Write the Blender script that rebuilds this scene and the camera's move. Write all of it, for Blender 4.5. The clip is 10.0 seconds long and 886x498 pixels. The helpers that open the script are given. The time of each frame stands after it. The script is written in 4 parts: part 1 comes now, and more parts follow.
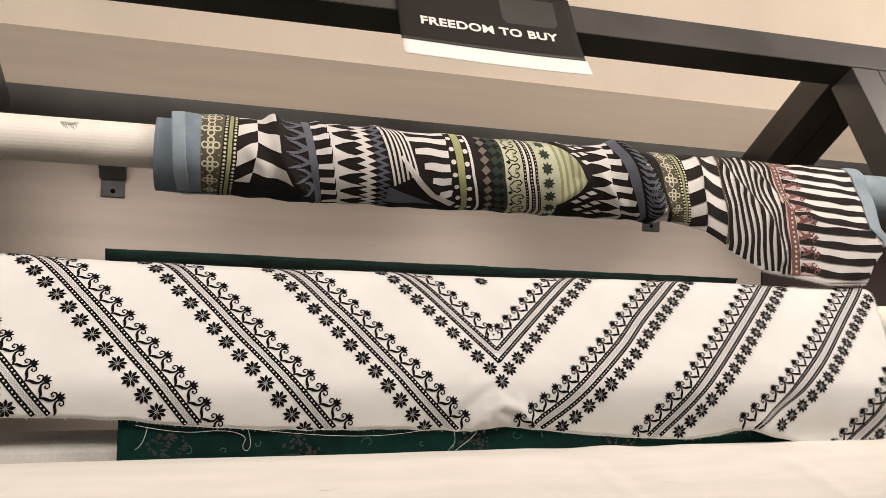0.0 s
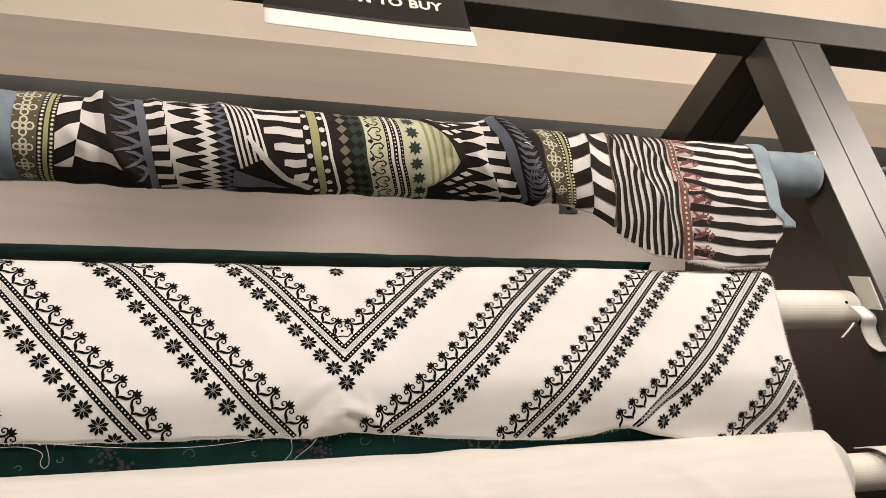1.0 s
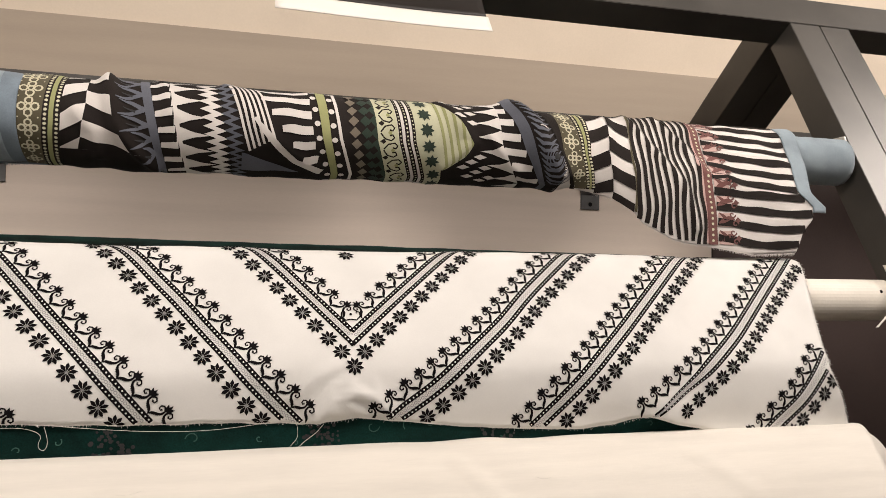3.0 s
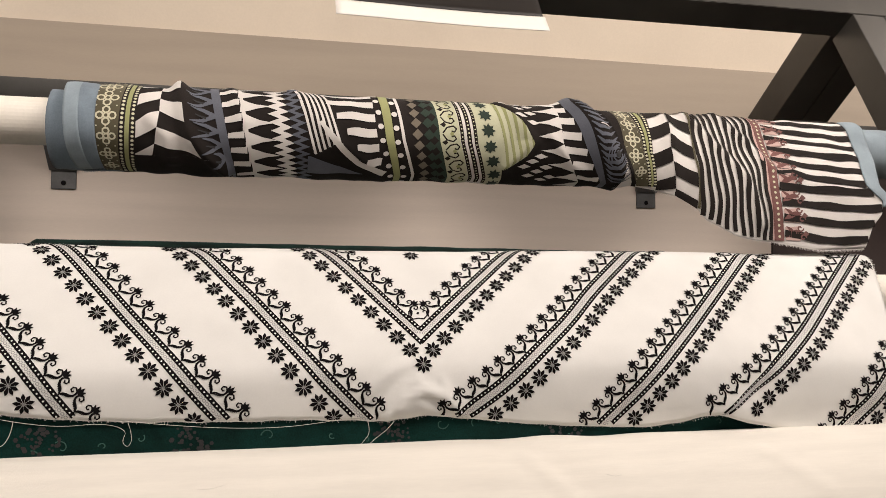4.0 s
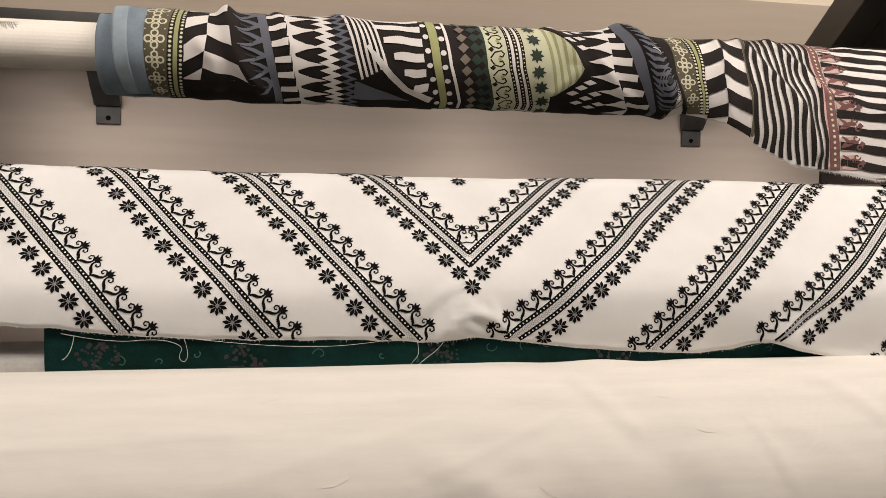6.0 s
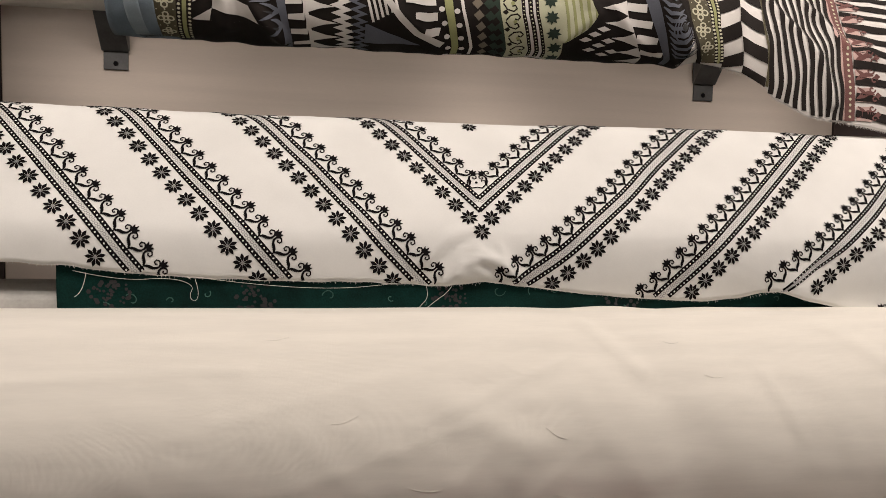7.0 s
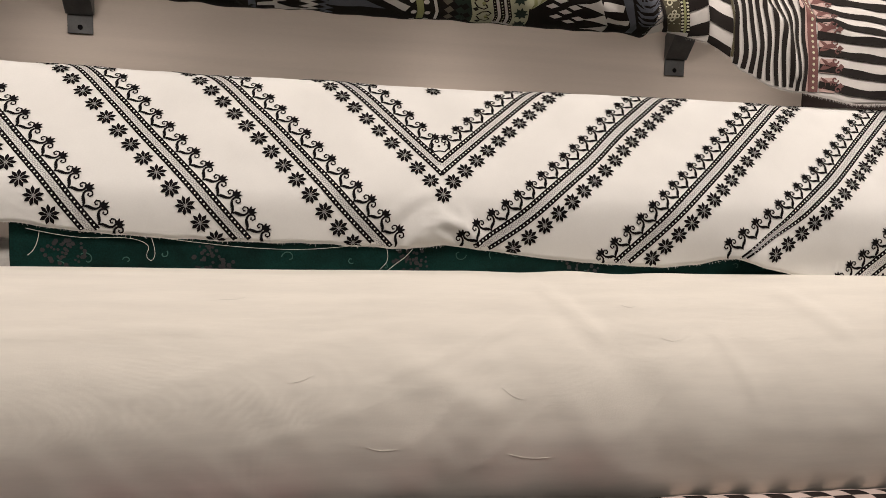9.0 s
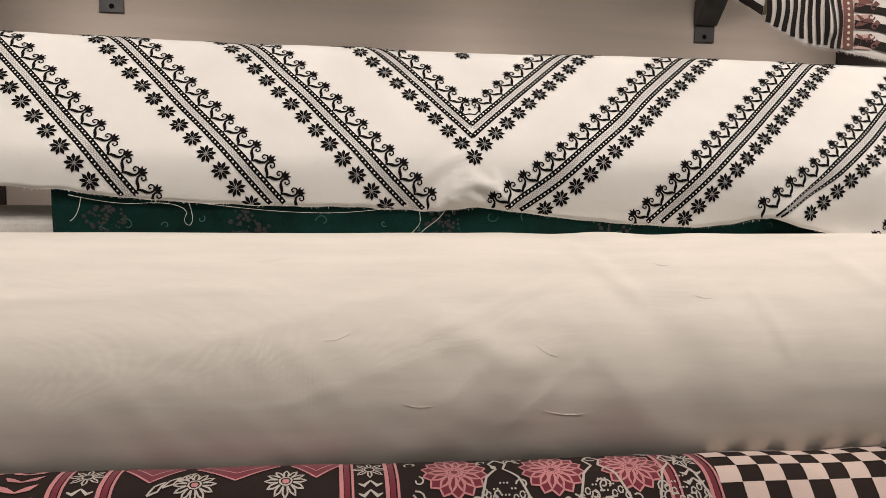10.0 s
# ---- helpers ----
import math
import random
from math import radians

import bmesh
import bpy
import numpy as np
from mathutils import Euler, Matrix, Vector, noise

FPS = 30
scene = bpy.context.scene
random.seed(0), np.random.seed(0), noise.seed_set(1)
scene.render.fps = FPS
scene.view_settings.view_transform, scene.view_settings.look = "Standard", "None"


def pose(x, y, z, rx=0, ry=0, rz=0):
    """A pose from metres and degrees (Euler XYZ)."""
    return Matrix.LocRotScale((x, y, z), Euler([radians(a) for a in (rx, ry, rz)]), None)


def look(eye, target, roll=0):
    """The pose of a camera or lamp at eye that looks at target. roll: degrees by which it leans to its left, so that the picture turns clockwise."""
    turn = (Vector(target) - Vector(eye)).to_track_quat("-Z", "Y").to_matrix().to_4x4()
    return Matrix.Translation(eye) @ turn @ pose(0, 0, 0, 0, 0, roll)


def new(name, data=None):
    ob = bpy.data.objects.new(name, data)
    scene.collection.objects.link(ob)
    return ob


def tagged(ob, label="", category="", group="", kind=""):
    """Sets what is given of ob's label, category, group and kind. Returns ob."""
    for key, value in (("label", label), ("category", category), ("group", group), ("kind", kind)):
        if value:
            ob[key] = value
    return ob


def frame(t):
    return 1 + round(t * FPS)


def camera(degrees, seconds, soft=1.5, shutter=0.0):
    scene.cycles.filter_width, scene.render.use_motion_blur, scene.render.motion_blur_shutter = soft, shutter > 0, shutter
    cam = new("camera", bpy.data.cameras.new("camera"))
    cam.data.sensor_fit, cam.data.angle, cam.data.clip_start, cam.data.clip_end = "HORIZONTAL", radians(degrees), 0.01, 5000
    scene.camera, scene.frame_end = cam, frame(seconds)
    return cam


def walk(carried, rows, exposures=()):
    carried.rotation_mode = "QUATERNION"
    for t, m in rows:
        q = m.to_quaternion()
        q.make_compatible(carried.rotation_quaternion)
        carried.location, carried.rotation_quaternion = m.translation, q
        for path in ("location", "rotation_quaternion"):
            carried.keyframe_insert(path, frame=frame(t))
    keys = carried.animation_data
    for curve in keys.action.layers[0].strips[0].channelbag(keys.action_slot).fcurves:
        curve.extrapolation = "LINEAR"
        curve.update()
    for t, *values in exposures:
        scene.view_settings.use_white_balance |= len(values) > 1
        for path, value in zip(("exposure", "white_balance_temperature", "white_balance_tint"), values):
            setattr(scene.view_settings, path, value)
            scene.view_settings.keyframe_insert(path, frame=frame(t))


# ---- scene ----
cam = camera(59.8, 10.0, soft=0.8)
METRES, EYE, TILT, LEAN, TURN = 0.54, 1.35, 2.0, -1.9, -15.3
ROWS = [
    (0.0, 0.0, 0.0, 0.0, 0.0, 0.0, 0.0),
    (0.5, 0.1448, 0.092, 0.0654, -1.18, -0.41, 0.77),
    (1.0, 0.3623, 0.2009, 0.0045, -1.57, -1.16, 0.9),
    (1.5, 0.4151, 0.2665, -0.0651, -2.59, -1.2, 1.38),
    (2.0, 0.4229, 0.2734, -0.0739, -1.72, -0.82, 1.18),
    (2.5, 0.4031, 0.2658, -0.0789, -0.04, -0.06, 0.66),
    (3.0, 0.399, 0.2708, -0.0905, 0.35, 0.09, 1.18),
    (4.5, 0.3262, 0.2418, -0.1027, 4.62, 0.4, 1.92),
    (5.0, 0.3293, 0.2477, -0.1109, 4.54, -0.15, 1.99),
    (5.5, 0.3, 0.2368, -0.1197, 5.67, -0.11, 1.97),
    (6.0, 0.2934, 0.2515, -0.1754, 5.88, -2.95, 1.62),
    (7.5, 0.2799, 0.2439, -0.2213, 6.34, -5.91, 0.55),
    (8.0, 0.3075, 0.2475, -0.2308, 5.51, -5.76, 0.61),
    (8.5, 0.3022, 0.2429, -0.2439, 5.8, -6.24, 0.42),
    (9.0, 0.3298, 0.2504, -0.265, 4.94, -7.17, 0.15),
    (9.5, 0.3134, 0.243, -0.2886, 5.9, -7.37, -0.3),
    (10.0, 0.3172, 0.2285, -0.3159, 6.79, -8.37, 1.21),
]
walk(cam, [(t, pose(0, 0, EYE, TILT, LEAN, TURN) @ pose(METRES * x, METRES * y, METRES * z, 90 + pitch, roll, yaw)) for t, x, y, z, yaw, pitch, roll in ROWS],
     exposures=[(0.0, 0.0), (5.5, -0.03), (6.2, -0.10), (7.5, -0.18), (8.5, -0.20), (10.0, -0.12)])

# ---- world and lamps ----
world = bpy.data.worlds.new("world")
scene.world = world
world.use_nodes = True
world.node_tree.nodes["Background"].inputs[0].default_value = (1.0, 0.9, 0.8, 1)
world.node_tree.nodes["Background"].inputs[1].default_value = 0.05


def lamp(name, eye, target, size, watts, colour):
    data = bpy.data.lights.new(name, "AREA")
    data.shape, data.size, data.energy, data.color = "DISK", size, watts, colour
    ob = new(name, data)
    ob.matrix_world = look(eye, target)
    return ob


WARM = (1.0, 0.895, 0.82)
lamp("ceiling_spot", (2.75, 0.60, 2.82), (1.6, 1.6, 1.3), 0.30, 32, WARM)
lamp("ceiling_spot", (1.3, 0.25, 2.82), (0.9, 1.5, 1.3), 0.70, 33, WARM)
lamp("ceiling_spot", (-0.6, 0.25, 2.82), (0.0, 1.5, 1.3), 0.70, 38, WARM)
# Added fill lamp behind the camera; lifts the fronts the spots leave dark.
lamp("front_fill_lamp", (0.5, -2.1, 2.55), (0.5, 1.2, 1.25), 1.4, 15, WARM)


# ---- materials ----
def mat(name, colour, rough=0.8, metal=0.0, vary=0.06, scale=6.0, bump=0.1, fine=220.0, weave=0.0, sheen=0.0, spec=0.4, tone=None, stretch=(1, 1, 1)):
    """Painted, metal or cloth surface: base colour with cloudy and fine variation, and fine relief."""
    m = bpy.data.materials.new(name)
    m.use_nodes = True
    nt = m.node_tree
    n, l = nt.nodes, nt.links
    b = n["Principled BSDF"]
    b.inputs["Roughness"].default_value, b.inputs["Metallic"].default_value = rough, metal
    b.inputs["Specular IOR Level"].default_value = spec
    if sheen:
        b.inputs["Sheen Weight"].default_value = sheen
    tc = n.new("ShaderNodeTexCoord")
    mp = n.new("ShaderNodeMapping")
    mp.inputs["Scale"].default_value = stretch
    l.new(tc.outputs["Object"], mp.inputs["Vector"])
    a = n.new("ShaderNodeTexNoise")
    a.inputs["Scale"].default_value, a.inputs["Detail"].default_value = scale, 5
    l.new(mp.outputs["Vector"], a.inputs["Vector"])
    f = n.new("ShaderNodeTexNoise")
    f.inputs["Scale"].default_value, f.inputs["Detail"].default_value = fine, 3
    l.new(mp.outputs["Vector"], f.inputs["Vector"])
    ramp = n.new("ShaderNodeValToRGB")
    lo = tone or [c * (1 - vary * 2.2) for c in colour]
    hi = [min(1, c * (1 + vary * 0.6)) for c in colour]
    ramp.color_ramp.elements[0].position, ramp.color_ramp.elements[1].position = 0.32, 0.62
    ramp.color_ramp.elements[0].color, ramp.color_ramp.elements[1].color = (*lo, 1), (*hi, 1)
    l.new(a.outputs["Fac"], ramp.inputs["Fac"])
    mix = n.new("ShaderNodeMix")
    mix.data_type, mix.blend_type = "RGBA", "MULTIPLY"
    mix.inputs[0].default_value = min(1.0, vary * 3)
    l.new(ramp.outputs["Color"], mix.inputs[6])
    l.new(f.outputs["Color"], mix.inputs[7])
    hue = n.new("ShaderNodeRGBToBW")
    l.new(f.outputs["Color"], hue.inputs[0])
    l.new(hue.outputs[0], mix.inputs[7])
    l.new(mix.outputs[2], b.inputs["Base Color"])
    bp = n.new("ShaderNodeBump")
    bp.inputs["Strength"].default_value, bp.inputs["Distance"].default_value = bump, 0.002
    if weave:
        w1, w2 = n.new("ShaderNodeTexWave"), n.new("ShaderNodeTexWave")
        for w, d in ((w1, "X"), (w2, "Z")):
            w.bands_direction = d
            w.inputs["Scale"].default_value, w.inputs["Distortion"].default_value = weave, 1.2
            l.new(tc.outputs["Object"], w.inputs["Vector"])
        add = n.new("ShaderNodeMath")
        add.operation = "ADD"
        l.new(w1.outputs["Fac"], add.inputs[0])
        l.new(w2.outputs["Fac"], add.inputs[1])
        add2 = n.new("ShaderNodeMath")
        add2.operation = "ADD"
        l.new(add.outputs[0], add2.inputs[0])
        l.new(f.outputs["Fac"], add2.inputs[1])
        l.new(add2.outputs[0], bp.inputs["Height"])
    else:
        l.new(f.outputs["Fac"], bp.inputs["Height"])
    l.new(bp.outputs["Normal"], b.inputs["Normal"])
    return m


def cloth(name, colour, **k):
    k = dict(dict(rough=0.92, vary=0.05, scale=9, bump=0.12, fine=500, weave=900, sheen=0.15, spec=0.15), **k)
    return mat(name, colour, **k)


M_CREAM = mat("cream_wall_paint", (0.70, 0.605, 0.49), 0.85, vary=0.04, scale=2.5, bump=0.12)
M_TAUPE = mat("taupe_lower_wall", (0.435, 0.365, 0.29), 0.8, vary=0.05, scale=2.2, bump=0.10, stretch=(0.5, 1, 6))
M_BACK = mat("pale_backing_board_paint", (0.73, 0.635, 0.55), 0.75, vary=0.06, scale=2.0, bump=0.06, stretch=(0.35, 1, 7))
M_BROWN = mat("dark_brown_panel", (0.062, 0.043, 0.039), 0.6, vary=0.1, scale=3)
M_FRAME = mat("charcoal_powder_coat", (0.088, 0.082, 0.073), 0.42, 0.20, vary=0.12, scale=7, bump=0.06, fine=420, spec=0.7)
M_STEEL = mat("grey_bracket_steel", (0.16, 0.16, 0.16), 0.42, 0.5, vary=0.12, scale=20)
M_TUBE = mat("cream_cardboard_tube", (0.84, 0.79, 0.70), 0.6, vary=0.05, scale=8, bump=0.08)
M_PLASTIC = mat("white_plastic", (0.80, 0.77, 0.70), 0.4, vary=0.03, scale=15, bump=0.04)
M_GREYTUBE = mat("grey_tube", (0.56, 0.54, 0.50), 0.5, vary=0.12, scale=9)
M_IVORY = cloth("ivory_cotton", (0.77, 0.757, 0.725), vary=0.03)
M_WHITE = cloth("plain_offwhite_cotton", (0.77, 0.73, 0.66), vary=0.028, scale=26, fine=240, bump=0.22, stretch=(0.22, 1.5, 2.2))
M_INK = cloth("black_print", (0.009, 0.008, 0.009), vary=0.15, sheen=0.0, spec=0.08)
M_INKGREY = cloth("grey_print", (0.40, 0.39, 0.39))
M_GREEN = cloth("dark_green_cotton", (0.005, 0.043, 0.036), vary=0.30, sheen=0.0, scale=14)
M_GREENPRINT = cloth("faded_green_print", (0.075, 0.190, 0.155), vary=0.25)
M_MAUVE = cloth("mauve_print", (0.055, 0.055, 0.056), vary=0.2)
M_FLOOR = mat("dark_floor_boards", (0.10, 0.07, 0.05), 0.4, vary=0.15, scale=3, stretch=(1, 8, 1))
# Ceiling and wall tones below are set dull so little light bounces back.
M_CEIL = mat("dull_unseen_ceiling", (0.40, 0.38, 0.36), 0.9)
M_SHOP = mat("dull_unseen_wall", (0.30, 0.26, 0.22), 0.85)
M_THREAD = cloth("loose_white_thread", (0.75, 0.72, 0.66))
M_PAPER = mat("white_card", (0.86, 0.82, 0.76), 0.6, vary=0.02, bump=0.03)
M_SIGN = mat("black_card", (0.022, 0.018, 0.016), 0.5, vary=0.06, bump=0.03)


# ---- mesh helpers ----
def mesh(name, verts, faces, material, parent=None, label="", smooth=False):
    me = bpy.data.meshes.new(name)
    me.from_pydata([tuple(v) for v in verts], [], faces)
    me.validate()
    me.materials.append(material)
    if smooth:
        for p in me.polygons:
            p.use_smooth = True
    ob = new(name, me)
    if parent:
        ob.parent = parent
    if label:
        tagged(ob, label)
    return ob


def part(name, bm, material, parent=None, label="", smooth=False):
    me = bpy.data.meshes.new(name)
    bm.to_mesh(me)
    bm.free()
    me.materials.append(material)
    if smooth:
        for p in me.polygons:
            p.use_smooth = True
    ob = new(name, me)
    if parent:
        ob.parent = parent
    if label:
        tagged(ob, label)
    return ob


def thing(name, label, category, group="", kind=""):
    return tagged(new(name), label, category, group, kind)


def box(x0, x1, y0, y1, z0, z1, bev=0.0):
    bm = bmesh.new()
    bmesh.ops.create_cube(bm, size=1, matrix=Matrix.Translation(((x0 + x1) / 2, (y0 + y1) / 2, (z0 + z1) / 2)) @ Matrix.Diagonal((x1 - x0, y1 - y0, z1 - z0, 1)))
    if bev:
        bmesh.ops.bevel(bm, geom=bm.edges[:], offset=bev, segments=2, affect="EDGES")
    return bm


def beam_bm(a, b, up, w, d, bev=0.0012):
    """A bevelled square bar from a to b; w across X-like side, d along up."""
    a, b, up = Vector(a), Vector(b), Vector(up)
    ax = (b - a).normalized()
    side = ax.cross(up).normalized()
    up = side.cross(ax).normalized()
    m = Matrix((side, up, ax)).transposed().to_4x4()
    m.translation = (a + b) / 2
    bm = bmesh.new()
    bmesh.ops.create_cube(bm, size=1, matrix=m @ Matrix.Diagonal((w, d, (b - a).length, 1)))
    bmesh.ops.bevel(bm, geom=bm.edges[:], offset=bev, segments=2, affect="EDGES")
    return bm


def pipe_bm(x0, x1, y, z, r, inner=0.82, n=40):
    """A hollow tube along X with rounded rims."""
    bm = bmesh.new()
    prof = [(x0, inner), (x0, 0.97), (x0 + 0.002, 1.0), (x1 - 0.002, 1.0), (x1, 0.97), (x1, inner)]
    rings = []
    for x, k in prof:
        rings.append([bm.verts.new((x, y + r * k * math.cos(2 * math.pi * i / n), z + r * k * math.sin(2 * math.pi * i / n))) for i in range(n)])
    rings.append(rings[0])
    for A, B in zip(rings, rings[1:]):
        for i in range(n):
            bm.faces.new((A[i], A[(i + 1) % n], B[(i + 1) % n], B[i]))
    bmesh.ops.recalc_face_normals(bm, faces=bm.faces[:])
    return bm


class Profile:
    """A smooth curve in (y, z), walked by its length."""

    def __init__(self, pts, n=400):
        pts = [Vector(p) for p in pts]
        pts = [pts[0] * 2 - pts[1]] + pts + [pts[-1] * 2 - pts[-2]]
        out = []
        for i in range(1, len(pts) - 2):
            p0, p1, p2, p3 = pts[i - 1:i + 3]
            for j in range(24):
                t = j / 24
                out.append(0.5 * (2 * p1 + (p2 - p0) * t + (2 * p0 - 5 * p1 + 4 * p2 - p3) * t * t + (3 * p1 - p0 - 3 * p2 + p3) * t ** 3))
        out.append(pts[-2])
        self.p = np.array([tuple(v) for v in out])
        self.s = np.r_[0, np.cumsum(np.hypot(*np.diff(self.p, axis=0).T))]

    def at(self, s):
        return np.array((np.interp(s, self.s, self.p[:, 0]), np.interp(s, self.s, self.p[:, 1])))

    def normal(self, s):
        d = self.at(min(s + 0.004, self.s[-1])) - self.at(max(s - 0.004, 0))
        d /= np.hypot(*d) + 1e-9
        return np.array((d[1], -d[0]))


def wob(x, s, a, fx, fs, seed):
    return a * noise.noise(Vector((x * fx, s * fs, seed)))


def ridge(x, s, pts, width, height):
    """Height of a soft fold that runs along a broken line."""
    best = 9
    for (x0, s0), (x1, s1) in zip(pts, pts[1:]):
        dx, ds = x1 - x0, s1 - s0
        t = max(0, min(1, ((x - x0) * dx + (s - s0) * ds) / (dx * dx + ds * ds)))
        best = min(best, math.hypot(x - x0 - t * dx, s - s0 - t * ds))
    return height * math.exp(-(best / width) ** 2)


def sheet(name, fn, u0, u1, nu, v0, v1, nv, material, parent, label="", thick=0.0015):
    """A cloth sheet; v0 and v1 may be functions of u. fn(u, v) gives the place."""
    V, Fc = [], []
    for i in range(nu + 1):
        u = u0 + (u1 - u0) * i / nu
        a, b = (f(u) if callable(f) else f for f in (v0, v1))
        for j in range(nv + 1):
            V.append(fn(u, a + (b - a) * j / nv))
    for i in range(nu):
        for j in range(nv):
            k = i * (nv + 1) + j
            Fc.append((k, k + 1, k + nv + 2, k + nv + 1))
    ob = mesh(name, V, Fc, material, parent, label, True)
    md = ob.modifiers.new("thickness", "SOLIDIFY")
    md.thickness, md.offset = thick, -1
    return ob


class Print:
    """Collects flat printed shapes in cloth coordinates and lays them on a cloth surface."""

    def __init__(self, fn, lift=0.0007, step=0.0055):
        self.fn, self.lift, self.step = fn, lift, step
        self.V, self.F = [], []

    def place(self, u, v):
        e = 0.002
        p = Vector(self.fn(u, v))
        a = Vector(self.fn(u + e, v)) - Vector(self.fn(u - e, v))
        b = Vector(self.fn(u, v + e)) - Vector(self.fn(u, v - e))
        n = b.cross(a)
        if n.length < 1e-12:
            n = Vector((0, -1, 0))
        n.normalize()
        if n.y > 0.5 or (n.y > -0.05 and n.z < -0.4):
            n = -n
        return p + n * self.lift

    def fan(self, centre, ring):
        fine = []
        for p, q in zip(ring, ring[1:] + ring[:1]):
            m = max(1, math.ceil(math.hypot(q[0] - p[0], q[1] - p[1]) / self.step))
            fine += [(p[0] + (q[0] - p[0]) * i / m, p[1] + (q[1] - p[1]) * i / m) for i in range(m)]
        reach = max(math.hypot(p[0] - centre[0], p[1] - centre[1]) for p in fine)
        rings = max(1, math.ceil(reach / self.step))
        k, n = len(self.V), len(fine)
        self.V.append(self.place(*centre))
        for r in range(1, rings + 1):
            t = r / rings
            self.V += [self.place(centre[0] + (p[0] - centre[0]) * t, centre[1] + (p[1] - centre[1]) * t) for p in fine]
        self.F += [(k, k + 1 + i, k + 1 + (i + 1) % n) for i in range(n)]
        for r in range(rings - 1):
            o = k + 1 + r * n
            self.F += [(o + i, o + n + i, o + n + (i + 1) % n, o + (i + 1) % n) for i in range(n)]

    def quad(self, a, b, c, d, nu=1, nv=1):
        """Quad a-b-c-d, split along a-b and along a-d."""
        far = lambda p, q: math.hypot(q[0] - p[0], q[1] - p[1])
        nu = max(1, math.ceil(max(far(a, b), far(d, c)) / self.step))
        nv = max(1, math.ceil(max(far(a, d), far(b, c)) / self.step))
        k = len(self.V)
        for j in range(nv + 1):
            t = j / nv
            for i in range(nu + 1):
                s = i / nu
                q = [(a[m] * (1 - s) + b[m] * s) * (1 - t) + (d[m] * (1 - s) + c[m] * s) * t for m in (0, 1)]
                self.V.append(self.place(*q))
        for j in range(nv):
            for i in range(nu):
                o = k + j * (nu + 1) + i
                self.F.append((o, o + 1, o + nu + 2, o + nu + 1))

    def line(self, pts, w):
        """A painted line of half width w (or one half width per point)."""
        ws = list(w) if isinstance(w, (list, tuple)) else [w] * len(pts)
        fine, fw = [], []
        for p, q, u, v in zip(pts, pts[1:], ws, ws[1:]):
            m = max(1, math.ceil(math.hypot(q[0] - p[0], q[1] - p[1]) / self.step))
            for i in range(m):
                t = i / m
                fine.append((p[0] + (q[0] - p[0]) * t, p[1] + (q[1] - p[1]) * t))
                fw.append(u + (v - u) * t)
        fine.append(pts[-1]), fw.append(ws[-1])
        k, n = len(self.V), len(fine)
        for i, p in enumerate(fine):
            a, b = fine[max(i - 1, 0)], fine[min(i + 1, n - 1)]
            dx, dy = b[0] - a[0], b[1] - a[1]
            q = math.hypot(dx, dy) or 1
            self.V.append(self.place(p[0] - dy / q * fw[i], p[1] + dx / q * fw[i]))
            self.V.append(self.place(p[0] + dy / q * fw[i], p[1] - dx / q * fw[i]))
        self.F += [(k + 2 * i, k + 2 * i + 1, k + 2 * i + 3, k + 2 * i + 2) for i in range(n - 1)]

    def dot(self, c, r, n=8, ry=None):
        self.fan(c, [(c[0] + r * math.cos(2 * math.pi * i / n), c[1] + (ry or r) * math.sin(2 * math.pi * i / n)) for i in range(n)])

    def done(self, name, material, parent, label=""):
        return tagged(mesh(name, self.V, self.F, material, parent, label, True), kind="stuff")


# ---- room ----
tagged(part("floor", box(-4, 5, -3, 2.2, -0.1, 0.0), M_FLOOR), "dark brown shop floor", "floor", kind="structure")
# Ceiling and these three walls are unseen, added dull to hold back bounce.
tagged(part("ceiling", box(-4, 5, -3, 2.2, 2.9, 3.0), M_CEIL), "unseen grey ceiling, kept dull to limit bounced light", "ceiling", kind="structure")
tagged(part("wall_south", box(-4, 5, -3.1, -3, 0, 2.9), M_SHOP), "unseen brown wall, kept dull to limit bounced light", "wall", kind="structure")
tagged(part("wall_east", box(5, 5.1, -3, 2.2, 0, 2.9), M_SHOP), "unseen brown wall, kept dull to limit bounced light", "wall", kind="structure")
tagged(part("wall_west", box(-4.1, -4, -3, 2.2, 0, 2.9), M_SHOP), "unseen brown wall, kept dull to limit bounced light", "wall", kind="structure")
WALL_Y = 2.0


def slant(bm, k=0.0075, x0=0.9):
    """Lets a long board rise slightly towards the west end."""
    for v in bm.verts:
        if v.co.z > 0.5:
            v.co.z += k * (x0 - v.co.x)
    return bm


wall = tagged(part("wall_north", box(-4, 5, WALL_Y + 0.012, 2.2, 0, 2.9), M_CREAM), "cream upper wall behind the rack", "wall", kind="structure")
# Below this straight edge the wall is taupe, darker than the cream above.
tagged(part("wall_north_lower", slant(box(-4, 5, WALL_Y, WALL_Y + 0.012, 0.0, 1.897)), M_TAUPE), "taupe lower wall behind the rack", "wall", kind="structure")
tagged(part("backing_board", box(-0.53, 1.54, WALL_Y - 0.008, WALL_Y, 0.1, 1.735, 0.001), M_BACK), "pale pinkish beige backing board below the rail", "board", kind="structure")
for x0, x1 in ((-4, -0.534), (1.544, 5)):
    tagged(part("brown_panel", box(x0, x1, WALL_Y - 0.010, WALL_Y, 0.0, 1.70), M_BROWN), "dark brown wall panel beside the backing board", "panel", kind="structure")

